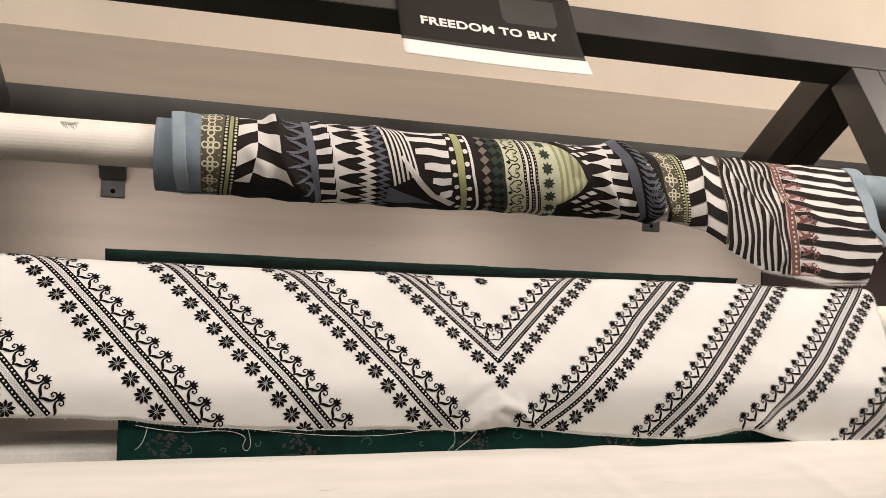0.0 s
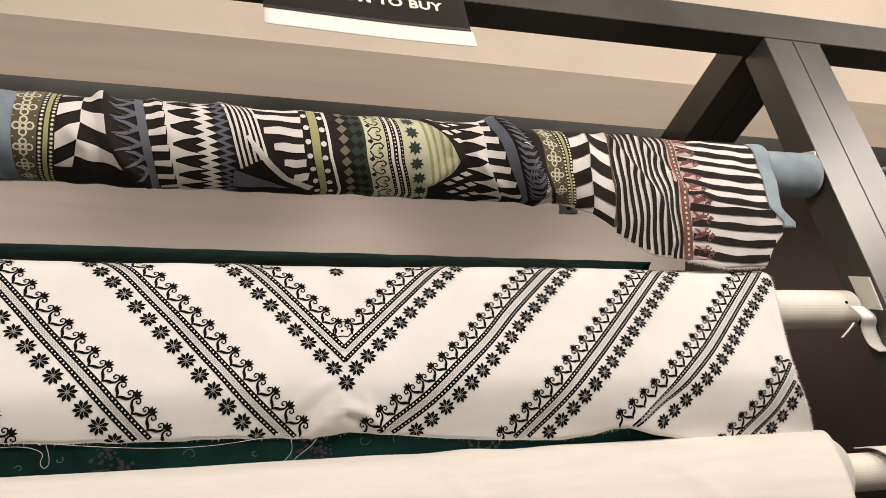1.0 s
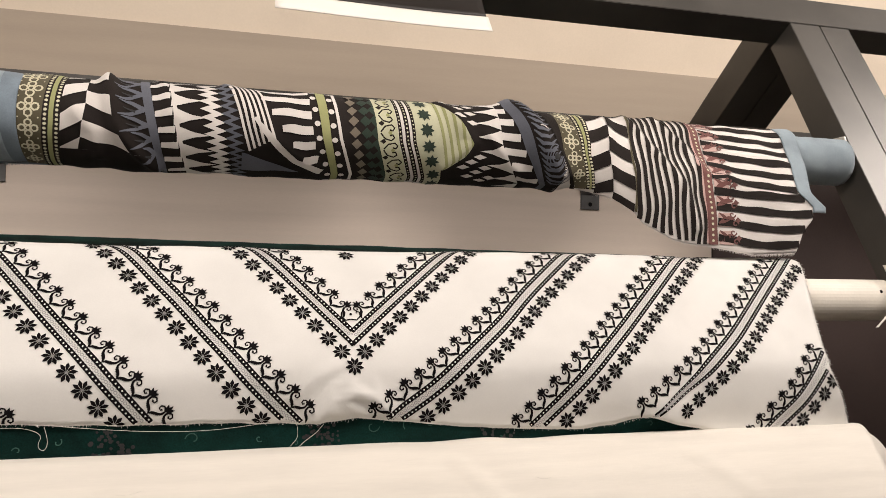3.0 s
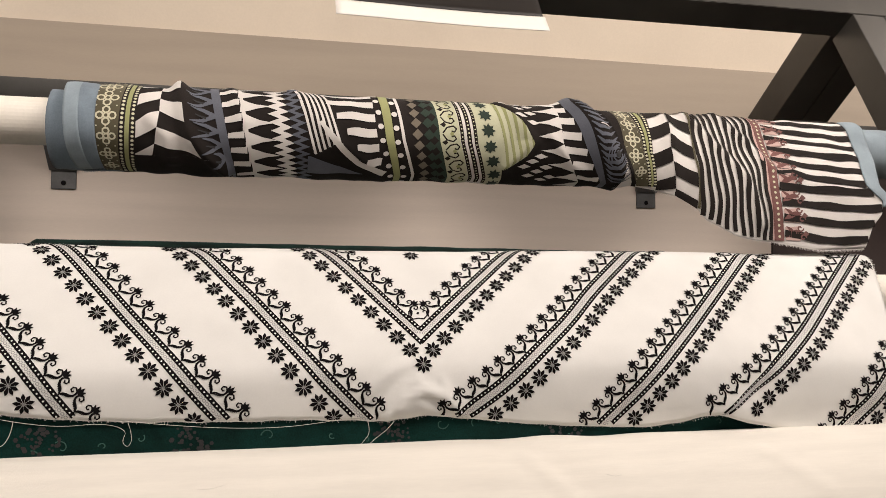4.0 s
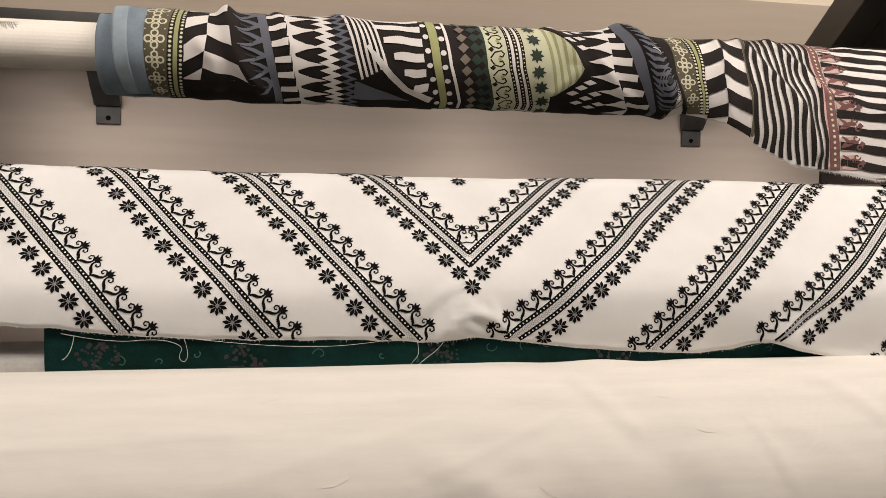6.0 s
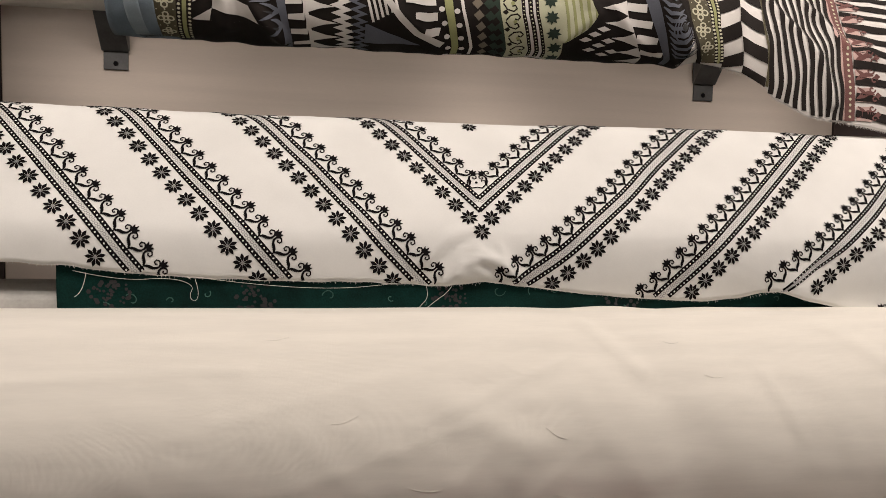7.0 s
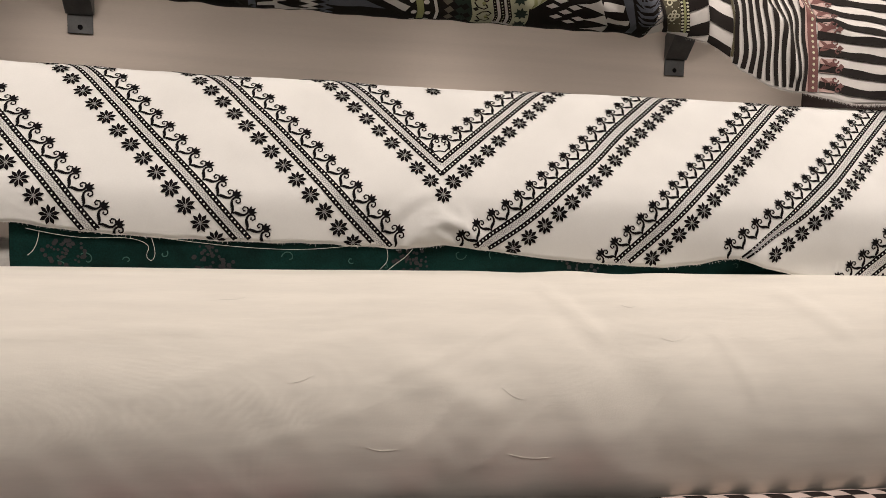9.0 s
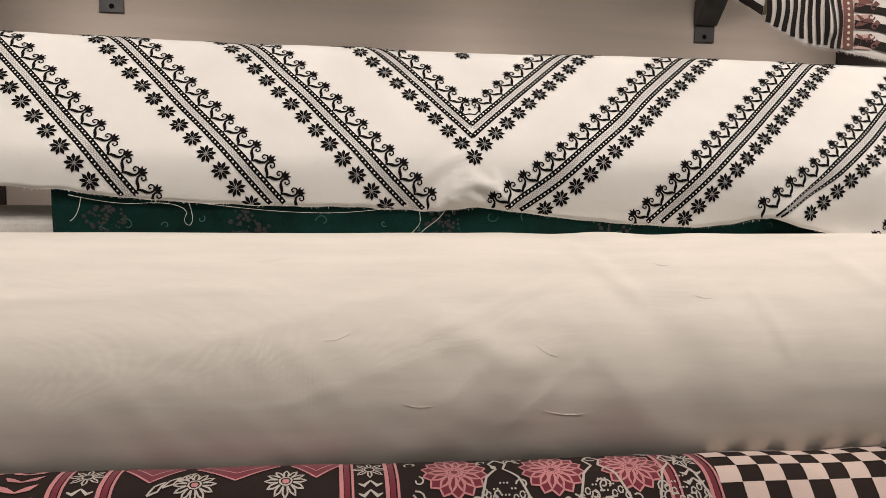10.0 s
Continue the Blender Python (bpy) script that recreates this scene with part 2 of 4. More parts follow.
# ---- rack ----
K = 0.57                      # lean of the front legs
FY, FZ = 1.509, 1.878         # a point on the front plane
fy = lambda z: FY + K * (z - FZ)
slope = Vector((0, K, 1)).normalized()
back = Vector((0, 1, -K)).normalized()
rack = thing("fabric_display_rack", "charcoal powder-coated leaning steel rack for fabric rolls", "rack")
LEG_W, LEG_D, BEAM_D = 0.0768, 0.075, 0.066
for x in (1.411 + LEG_W / 2, 1.489 + LEG_W / 2, -0.5 - LEG_W / 2, -0.578 - LEG_W / 2):
    top = Vector((x, fy(1.8835), 1.8835)) + back * LEG_D / 2
    low = Vector((x, fy(0.0), 0.0)) + back * LEG_D / 2
    low += slope * ((0.0 - low.z) / slope.z)
    part("front_leg", beam_bm(low, top - slope * 0.001, back, LEG_W, LEG_D), M_FRAME, rack)
    a = Vector((x, 1.556, 1.9262))
    b = Vector((x, 1.9356, 1.661))
    part("rear_arm", beam_bm(a, b, (0, 0, 1), LEG_W, 0.086), M_FRAME, rack)
for x0, x1 in ((-2.4, 3.6),):
    c0 = Vector((x0, fy(1.92), 1.92)) + back * (BEAM_D / 2 - 0.0005)
    c1 = Vector((x1, c0.y, c0.z))
    part("top_beam", beam_bm(c0, c1, back, 0.083, BEAM_D), M_FRAME, rack)
part("wall_rail", slant(box(-2.4, 3.6, 1.93, WALL_Y - 0.012, 1.665, 1.745, 0.003)), M_FRAME, rack, "dark wall rail behind the top roll")


def prism(prof, x0, x1):
    """A shape in (y, z) drawn out along X."""
    bm = bmesh.new()
    A = [bm.verts.new((x0, y, z)) for y, z in prof]
    B = [bm.verts.new((x1, y, z)) for y, z in prof]
    bm.faces.new(A), bm.faces.new(B[::-1])
    for i in range(len(prof)):
        j = (i + 1) % len(prof)
        bm.faces.new((A[j], A[i], B[i], B[j]))
    bmesh.ops.recalc_face_normals(bm, faces=bm.faces[:])
    bmesh.ops.bevel(bm, geom=bm.edges[:], offset=0.0008, segments=1, affect="EDGES")
    return bm


def wall_bracket(x, z):
    ob = thing("wall_bracket", "grey folded steel strut screwed to the backing board", "bracket", "brackets under the wall rail")
    part("strut", prism([(1.990, z + 0.030), (1.982, z + 0.027), (1.945, z + 0.066), (1.905, z + 0.112), (1.900, 1.664), (1.926, 1.664), (1.990, z + 0.085)], x - 0.030, x + 0.030), M_STEEL, ob)
    part("foot", prism([(1.9915, z + 0.032), (1.9915, z - 0.014), (1.987, z - 0.014), (1.987, z + 0.032)], x - 0.027, x + 0.027), M_STEEL, ob)
    sc = bmesh.new()
    bmesh.ops.create_cone(sc, cap_ends=True, segments=16, radius1=0.006, radius2=0.0045, depth=0.003, matrix=pose(x, 1.986, z, 90))
    part("screw", sc, M_INK, ob, "dark screw head")


wall_bracket(-0.284, 1.527), wall_bracket(1.163, 1.514)

# ---- chevron cloth roll ----
CHEV = Profile([(1.325, 1.31), (1.305, 1.343), (1.275, 1.349), (1.25, 1.352), (1.222, 1.341), (1.185, 1.301), (1.141, 1.246), (1.112, 1.207), (1.100, 1.18), (1.099, 1.14), (1.106, 1.10), (1.112, 1.05)])
S0 = 0.037                     # length of the curve behind the print's zero line


def chev(x, s):
    y, z = CHEV.at(s + S0)
    ny, nz = CHEV.normal(s + S0)
    d = wob(x, s, 0.004, 5, 8, 1.3) + wob(x, s, 0.0015, 18, 14, 4.1)
    # pucker below the point of the V
    r = math.hypot((x - 0.40) / 0.05, (s - 0.325) / 0.035)
    d += 0.005 * math.exp(-r * r)
    if r < 4:
        d += ridge(x, s, [(0.352, 0.347), (0.374, 0.322), (0.402, 0.312), (0.428, 0.320), (0.448, 0.342)], 0.0075, 0.0085) + ridge(x, s, [(0.372, 0.338), (0.392, 0.330), (0.408, 0.336)], 0.0050, 0.0050) + ridge(x, s, [(0.425, 0.300), (0.442, 0.322), (0.462, 0.335)], 0.005, 0.0025) + ridge(x, s, [(0.322, 0.318), (0.352, 0.290), (0.388, 0.272)], 0.010, 0.0042) + ridge(x, s, [(0.345, 0.335), (0.372, 0.306), (0.392, 0.298)], 0.007, 0.0045)
    r = math.hypot((x - 0.86) / 0.05, (s - 0.36) / 0.03)
    d += 0.010 * math.exp(-r * r)
    return (x, y + ny * d - 0.010 * max(0, min(1, (x - 0.5) / 0.5)), z + nz * d + 0.0045 * max(0, min(1, (0.15 - x) / 0.35)) + 0.004 * max(0, min(1, (-0.05 - x) / 0.2)))


HEM = [(-0.33, 0.328), (-0.129, 0.332), (-0.079, 0.337), (0.053, 0.345), (0.205, 0.347), (0.264, 0.348), (0.338, 0.353), (0.383, 0.348), (0.414, 0.346), (0.445, 0.350), (0.541, 0.362), (0.606, 0.368), (0.724, 0.3735), (0.775, 0.368), (0.817, 0.360), (0.840, 0.357), (0.870, 0.366), (0.917, 0.380), (0.981, 0.391), (1.20, 0.408)]
hem = lambda x: float(np.interp(x, [h[0] for h in HEM], [h[1] for h in HEM])) + wob(x, 0, 0.0022, 30, 1, 2.0)
right_edge = lambda s: float(np.interp(s, [0, 0.083, 0.118, 0.19, 0.254, 0.292, 0.34, 0.41], [1.185, 1.187, 1.178, 1.157, 1.141, 1.140, 1.160, 1.188]))
CX0 = -0.325
chevron = thing("chevron_fabric_roll", "ivory cotton roll printed with black floral chevron bands", "fabric roll")


def chev_w(w, s):
    return chev(CX0 + (right_edge(s) - CX0) * w, s)


chev_cloth = sheet("cloth", chev_w, 0, 1, 260, -0.03, lambda w: hem(CX0 + (1.18 - CX0) * w), 60, M_IVORY, chevron)
part("core_tube", pipe_bm(-0.43, 1.402, 1.258, 1.281, 0.0375), M_TUBE, chevron, "cream cardboard core tube")
hole = bmesh.new()
bmesh.ops.create_cone(hole, cap_ends=True, segments=14, radius1=0.0032, radius2=0.0028, depth=0.001, matrix=pose(1.368, 1.258 - 0.0378 * math.cos(0.45), 1.281 + 0.0378 * math.sin(0.45), 90 - 26))
part("nail_hole", hole, M_INK, chevron, "small dark hole in the tube")
# inner layers of the roll, seen at its ends


def spiral_roll(y, z, r0, r1, turns=4.0):
    def f(u, a):
        r = r0 + (r1 - r0) * a / (2 * math.pi * turns)
        return (u + 0.004 * math.sin(a * 0.7), y + r * math.cos(a), z + r * math.sin(a))
    return f


sheet("inner_layers", spiral_roll(1.264, 1.283, 0.041, 0.066), CX0 + 0.008, 1.174, 4, 0, 8 * math.pi, 150, M_IVORY, chevron)

# each band: its middle line from the top down, half the gap between its dotted lines, the repeat, and a place of one star
BANDS = [([(0.2755, 0.076), (0.4003, 0.2344)], 0.0070, 0.0267, (0.3185, 0.1733), True),
         ([(0.5645, 0.067), (0.4003, 0.2344)], 0.0070, 0.0257, (0.4846, 0.1810), True),
         ([(0.087, 0.066), (0.105, 0.0876), (0.224, 0.2403), (0.265, 0.2903), (0.323, 0.351)], 0.0074, 0.0274, (0.2640, 0.3250), False),
         ([(-0.094, 0.063), (-0.0502, 0.1158), (0.0194, 0.2022), (0.081, 0.275), (0.1395, 0.342)], 0.0072, 0.0281, (-0.0021, 0.2156), False),
         ([(-0.267, 0.068), (-0.151, 0.2064), (-0.095, 0.2714), (-0.0455, 0.3324)], 0.0074, 0.0283, (-0.1290, 0.2790), False),
         ([(-0.45, 0.068), (-0.332, 0.2064), (-0.276, 0.2714), (-0.225, 0.3324)], 0.0074, 0.0283, (-0.310, 0.2790), False),
         ([(0.755, 0.0745), (0.6637, 0.162), (0.6216, 0.209), (0.575, 0.252), (0.513, 0.307), (0.450, 0.350)], 0.0078, 0.0253, (0.6171, 0.2460), False),
         ([(0.949, 0.080), (0.806, 0.2233), (0.7285, 0.2975), (0.657, 0.367)], 0.0076, 0.0251, (0.8262, 0.2351), False),
         ([(1.153, 0.080), (1.070, 0.158), (0.992, 0.233), (0.9066, 0.3045), (0.839, 0.354)], 0.0076, 0.0250, (0.9680, 0.2870), False),
         ([(1.25, 0.150), (1.200, 0.205), (1.135, 0.279), (1.090, 0.335), (1.034, 0.390)], 0.0095, 0.0250, (1.1218, 0.3617), False)]
NARROW = 8                     # the band that runs into a tuck at the hem
STAR = 0.0263                  # stars and lotus heads, from the middle line


def cut(u, v):
    """The cloth's surface, ending at its hem and its frayed side."""
    v = min(v, hem(u) - 0.0012)
    return chev(min(u, right_edge(v) - 0.002), v)


def inside(u, v, m=0.0):
    return CX0 + 0.004 < u < right_edge(v) - 0.003 and -0.028 < v < hem(u) - 0.002 - m


class Middle:
    """A bent line with a place for each distance along it and across it."""

    def __init__(self, pts):
        pts = np.array(pts)
        first, last = pts[0] - pts[1], pts[-1] - pts[-2]
        self.head = 0.12
        pts = np.vstack([pts[0] + first / np.hypot(*first) * self.head, pts, pts[-1] + last / np.hypot(*last) * 0.10])
        n = 240
        d = np.r_[0, np.cumsum(np.hypot(*np.diff(pts, axis=0).T))]
        fine = np.linspace(0, d[-1], n)
        q = np.stack([np.interp(fine, d, pts[:, k]) for k in (0, 1)], 1)
        w = np.hanning(33)
        w /= w.sum()
        soft = np.stack([np.convolve(np.pad(q[:, k], 16, mode="reflect", reflect_type="odd"), w, "valid") for k in (0, 1)], 1)
        self.q, self.d, self.end = soft, fine, d[-1] - 0.10
        g = np.gradient(soft, axis=0)
        g /= np.hypot(*g.T)[:, None]
        self.n = np.stack([-g[:, 1], g[:, 0]], 1)
        self.n *= np.sign(self.n[:, 1:2])

    def at(self, a, b):
        return tuple(float(np.interp(a, self.d, self.q[:, k]) + b * np.interp(a, self.d, self.n[:, k])) for k in (0, 1))

    def along(self, p):
        return float(self.d[np.argmin(np.hypot(self.q[:, 0] - p[0], self.q[:, 1] - p[1]))])


def star(c, turn, R=0.0129):
    at_ = lambda r, t: (c[0] + r * math.cos(t), c[1] + r * math.sin(t))
    for i in range(9):
        t = i * math.pi / 4.5 + turn
        ink.fan(at_(R * 0.5, t), [at_(R * 0.10, t), at_(R * 0.60, t - 0.37), at_(R * 0.80, t - 0.16), at_(R, t), at_(R * 0.80, t + 0.16), at_(R * 0.60, t + 0.37)])
        grey.line([at_(R * 0.26, t), at_(R * 0.66, t)], [0.00035, 0.00085])
        pale.line([at_(R * 0.34, t + math.pi / 9), at_(R * 0.62, t + math.pi / 9)], [0.00010, 0.00026])
    grey.dot(c, 0.0019, 6)


def lotus(P, a, b):
    """A small solid flower head on the crest of the scroll, pointing away from the band."""
    for t, L in ((-1.15, 0.0072), (-0.58, 0.0092), (0.0, 0.0100), (0.58, 0.0092), (1.15, 0.0072)):
        tip = (a + L * math.sin(t), b - L * math.cos(t))
        ink.line([P(a, b), P(a + (tip[0] - a) * 0.55, b + (tip[1] - b) * 0.55), P(*tip)], [0.0011, 0.0019, 0.0003])


def scroll(P, a, H):
    """One crest: two stems from the valleys that end in curls, with leaf teeth under the stems."""
    for side in (-1, 1):
        stem = [(H, -0.0122), (H * 0.84, -0.0158), (H * 0.60, -0.0180), (H * 0.34, -0.0196), (H * 0.15, -0.0226), (H * 0.11, -0.0264), (H * 0.24, -0.0302), (H * 0.50, -0.0314), (H * 0.72, -0.0290), (H * 0.68, -0.0256), (H * 0.48, -0.0248), (H * 0.40, -0.0270)]
        ink.line([P(a + side * u, v) for u, v in stem], [0.0008, 0.0013, 0.0015, 0.0015, 0.0014, 0.0012, 0.0011, 0.0010, 0.0010, 0.0010, 0.0010, 0.0012])
        for u, v in ((0.94, -0.0140), (0.82, -0.0158), (0.68, -0.0172), (0.54, -0.0182), (0.40, -0.0191), (0.27, -0.0206), (0.16, -0.0226)):
            ink.line([P(a + side * H * u, v), P(a + side * H * (u + 0.07), v + 0.0034)], [0.0009, 0.0007])
    lotus(P, a, -0.0288)


def band(path, gap, pitch, where, meets):
    mid = Middle(path)
    P = mid.at
    stop0 = mid.end if meets else mid.end + 0.08
    lean = 0.0
    if meets:
        (x0, s0), (x1, s1) = path[0], path[-1]
        lean = abs((s1 - s0) / (x1 - x0))
    pinch = lambda a: float(np.interp(a, [mid.end - 0.11, mid.end - 0.06, mid.end], [1, 0.60, 0.34])) if path is BANDS[NARROW][0] else 1.0
    for side in (-1, 1):
        stop = stop0 + (side * gap * lean if meets else 0)
        run, wide, a = [], [], 0.0
        while a <= stop:
            q = P(a, side * gap * pinch(a))
            if inside(*q):
                run.append(q)
                wide.append(0.0033 * max(0.45, pinch(a)))
            else:
                if len(run) > 1:
                    ink.line(run, wide)
                run, wide = [], []
            a += 0.005
        if len(run) > 1:
            if meets:
                run.append(P(stop + 0.001, side * gap))
                wide.append(0.0033)
            ink.line(run, wide)
        a = 0.002
        while a < stop:
            if inside(*P(a, side * gap)) and pinch(a) > 0.4:
                pale.dot(P(a, side * gap * pinch(a)), 0.00125, 6)
            a += 0.0059
    a = 0.0
    while a < (stop0 - 0.004 if meets else stop0):
        k = pinch(a)
        if inside(*P(a, 0)) and k > 0.3:
            ring = [(a + 0.0022 * math.cos(t * 1.05), 0.0019 * k * math.sin(t * 1.05)) for t in range(7)]
            grey.line([P(*q) for q in ring], 0.00050)
            for o in (-0.0036, 0.0036):
                grey.dot(P(a + 0.0033, o * k), 0.0011, 5)
        a += 0.0058
    room = 0.008 if path is BANDS[NARROW][0] else -0.003
    a = mid.along(where)
    a -= pitch * int(a / pitch)
    while a < (stop0 + STAR * lean - 0.006 if meets else stop0):
        c = P(a, STAR)
        if inside(*c, room):
            star(c, 0.2 + 0.5 * math.sin(a * 300))
        a += pitch
    a = mid.along(where) + pitch * 0.02
    a -= pitch * int(a / pitch)
    while a < (stop0 - 0.043 if meets else stop0):
        if inside(*P(a, -0.030), room) and inside(*P(a, -0.016), room):
            scroll(P, a, pitch / 2)
        a += pitch


grey, pale = Print(cut, 0.0005), Print(cut, 0.0011)
for row in BANDS:
    ink = Print(cut)
    band(*row)
    ink.done("printed_band", M_INK, chev_cloth, "black printed band of stars, scrolls and dotted lines")
ink = Print(chev)
star((0.4002, 0.2775), 0.2)
star((0.4025, 0.0813), 0.5)
for side in (-1, 1):           # small heart inside the point of the V
    ink.line([(0.4003, 0.2050), (0.4003 + side * 0.0075, 0.2065), (0.4003 + side * 0.0130, 0.2000), (0.4003 + side * 0.0125, 0.1930), (0.4003 + side * 0.0085, 0.1915), (0.4003 + side * 0.0075, 0.1950)], 0.0010)
ink.dot((0.4003, 0.1965), 0.0022, 6)
ink.done("printed_star", M_INK, chev_cloth, "black printed stars at the point of the V")
grey.done("printed_lattice", M_INKGREY, chev_cloth, "pale grey printed lattice")
pale.done("printed_dot_line", M_IVORY, chev_cloth, "ivory dots in the dark lines")

# ---- green roll below ----
GREEN = Profile([(1.47, 1.22), (1.465, 1.28), (1.43, 1.318), (1.37, 1.333), (1.31, 1.337), (1.265, 1.338), (1.225, 1.334), (1.19, 1.294), (1.15, 1.241), (1.12, 1.20), (1.108, 1.17), (1.106, 1.13), (1.108, 1.09), (1.12, 1.06), (1.15, 1.038), (1.18, 1.05)])
BACK = Profile([(1.335, 1.312), (1.40, 1.333), (1.50, 1.352), (1.60, 1.366), (1.672, 1.3765), (1.694, 1.3770), (1.703, 1.362), (1.706, 1.31), (1.700, 1.24)])
green = thing("green_fabric_roll", "dark green cotton roll with faded paisley print under the chevron cloth", "fabric roll")


def grn(x, s):
    y, z = GREEN.at(s)
    ny, nz = GREEN.normal(s)
    d = wob(x, s, 0.002, 9, 6, 7.7)
    lift = 0.002 * math.sin(x * 9) if s < 0.16 else 0
    return (x, y + ny * d, z + nz * d + lift)


green_cloth = sheet("cloth", grn, -0.138, 0.965, 160, 0.0, GREEN.s[-1], 50, M_GREEN, green)


def far_fold(x, s):
    """The end of the cloth that lies over the rear of the stack."""
    y, z = BACK.at(s)
    return (x, y + 0.004 * math.sin(x * 6 + 1), z + 0.0015 - 0.010 * x + wob(x, s, 0.0016, 11, 9, 3.9))


fold_right = lambda s: float(np.interp(s, [0, 0.30, 0.365, 0.5], [0.985, 1.185, 1.243, 1.235]))
fold_left = lambda s: float(np.interp(s, [0, 0.36, 0.5], [-0.196, -0.250, -0.250]))
fold = sheet("rear_fold", lambda w, s: far_fold(fold_left(s) + (fold_right(s) - fold_left(s)) * w, s), 0, 1, 200, 0.0, BACK.s[-1], 60, M_GREEN, green, "teal green far end of the cloth with faded print")
part("core_tube", pipe_bm(-0.49, 1.10, 1.152, 1.082, 0.040), M_GREYTUBE, green, "grey core tube")
gp, mp_ = Print(grn, 0.0008), Print(grn, 0.0010)
fp, fm = Print(far_fold, 0.0009), Print(far_fold, 0.0011)
rnd = random.Random(5)


def paisley(lines, blots, cx, s0, r, flower):
    t0 = rnd.uniform(0, 6)
    lines.line([(cx + r * (1 - i / 14) * math.cos(t0 + i * 0.4), s0 + r * (1 - i / 14) * math.sin(t0 + i * 0.4)) for i in range(12)], 0.0007)
    if flower:
        for j in range(22):
            blots.dot((cx + rnd.uniform(-0.022, 0.022), s0 + rnd.uniform(-0.016, 0.016)), rnd.uniform(0.0015, 0.0038), 6)


for k in range(46):
    cx = -0.12 + 1.06 * (k + 0.5) / 46 + rnd.uniform(-0.01, 0.01)
    if k % 2:
        paisley(gp, mp_, cx, GREEN.s[-1] - 0.115 + rnd.uniform(-0.015, 0.02), rnd.uniform(0.004, 0.010), False)
for k in range(120):
    cx = -0.23 + 1.40 * (k + 0.5) / 120 + rnd.uniform(-0.01, 0.01)
    paisley(fp, fm, cx, rnd.uniform(0.28, 0.375), rnd.uniform(0.008, 0.022), k % 13 == 7)
for cx in (-0.075, 0.105, 0.36, 0.60):
    for j in range(48):
        t0, r = rnd.uniform(0, 6.28), rnd.uniform(0, 1) ** 0.6
        mp_.dot((cx + 0.027 * r * math.cos(t0), GREEN.s[-1] - 0.118 + 0.024 * r * math.sin(t0)), rnd.uniform(0.0014, 0.0034), 6)
fp.done("printed_pattern", M_GREENPRINT, fold, "faded pale green paisley lines")
fm.done("printed_flower_motif", M_MAUVE, fold, "faded mauve printed flowers")
gp.done("printed_pattern", M_GREENPRINT, green_cloth, "faded pale green paisley lines")
mp_.done("printed_flower_motif", M_MAUVE, green_cloth, "faded mauve printed flowers")

# ---- plain white roll ----
PLAIN = Profile([(1.20, 1.02), (1.17, 1.060), (1.125, 1.086), (1.085, 1.092), (1.05, 1.084), (1.01, 1.060), (0.972, 1.020), (0.948, 0.975), (0.939, 0.925), (0.944, 0.875), (0.957, 0.830), (0.980, 0.795)])
plain = thing("plain_fabric_roll", "plain off-white cotton roll with loose lint threads", "fabric roll")


def pln(x, s):
    y, z = PLAIN.at(s)
    ny, nz = PLAIN.normal(s)
    d = (wob(x, s, 0.002, 3.5, 5, 9.1) + wob(x + s * 0.8, s, 0.0012, 11, 7, 3.3)) * (0.25 + 0.75 * min(1, max(0, (s - 0.12) / 0.08))) + wob(x - s * 0.9, s + x * 0.5, 0.0009, 26, 19, 6.1) * min(1, max(0, (s - 0.22) / 0.08)) + 0.002 * math.sin((x - 0.55 * s) * 40) * math.exp(-((x - 0.6) / 0.12) ** 2)
    for x0, s0, x1, s1, w, h in ((0.02, 0.34, 0.55, 0.19, 0.006, 0.0009), (0.15, 0.40, 0.45, 0.30, 0.007, 0.0009), (0.52, 0.19, 0.58, 0.27, 0.012, 0.0035), (0.86, 0.20, 0.92, 0.26, 0.014, 0.0030), (0.33, 0.30, 0.43, 0.36, 0.02, 0.003), (-0.3, 0.28, 0.1, 0.26, 0.006, 0.0016), (0.30, 0.33, 0.50, 0.245, 0.004, 0.0016), (0.34, 0.40, 0.40, 0.345, 0.006, 0.0014), (0.42, 0.43, 0.50, 0.36, 0.006, 0.0014), (0.60, 0.40, 0.70, 0.30, 0.005, 0.0012), (0.78, 0.36, 0.74, 0.27, 0.006, 0.0016), (-0.05, 0.225, 0.32, 0.215, 0.004, 0.0009), (0.45, 0.21, 0.75, 0.222, 0.004, 0.0008)):
        dx, ds = x1 - x0, s1 - s0
        t = max(0, min(1, ((x - x0) * dx + (s - s0) * ds) / (dx * dx + ds * ds)))
        d += h * math.exp(-(math.hypot(x - x0 - t * dx, s - s0 - t * ds) / w) ** 2)
    return (x, y + ny * d, z + nz * d)


plain_right = lambda s: float(np.interp(s, [0.0, 0.13, 0.20, 0.30, 0.45], [1.200, 1.198, 1.165, 1.135, 1.14]))
sheet("cloth", lambda w, s: pln(-0.46 + (plain_right(s) + 0.46) * w, s), 0, 1, 200, 0.0, PLAIN.s[-1], 80, M_WHITE, plain)
part("core_tube", pipe_bm(-0.49, 1.405, 1.085, 1.022, 0.031), M_TUBE, plain, "cream cardboard core tube")
sheet("inner_layers", spiral_roll(1.09, 1.022, 0.036, 0.064), -0.45, 1.196, 4, 0, 8 * math.pi, 150, M_WHITE, plain)

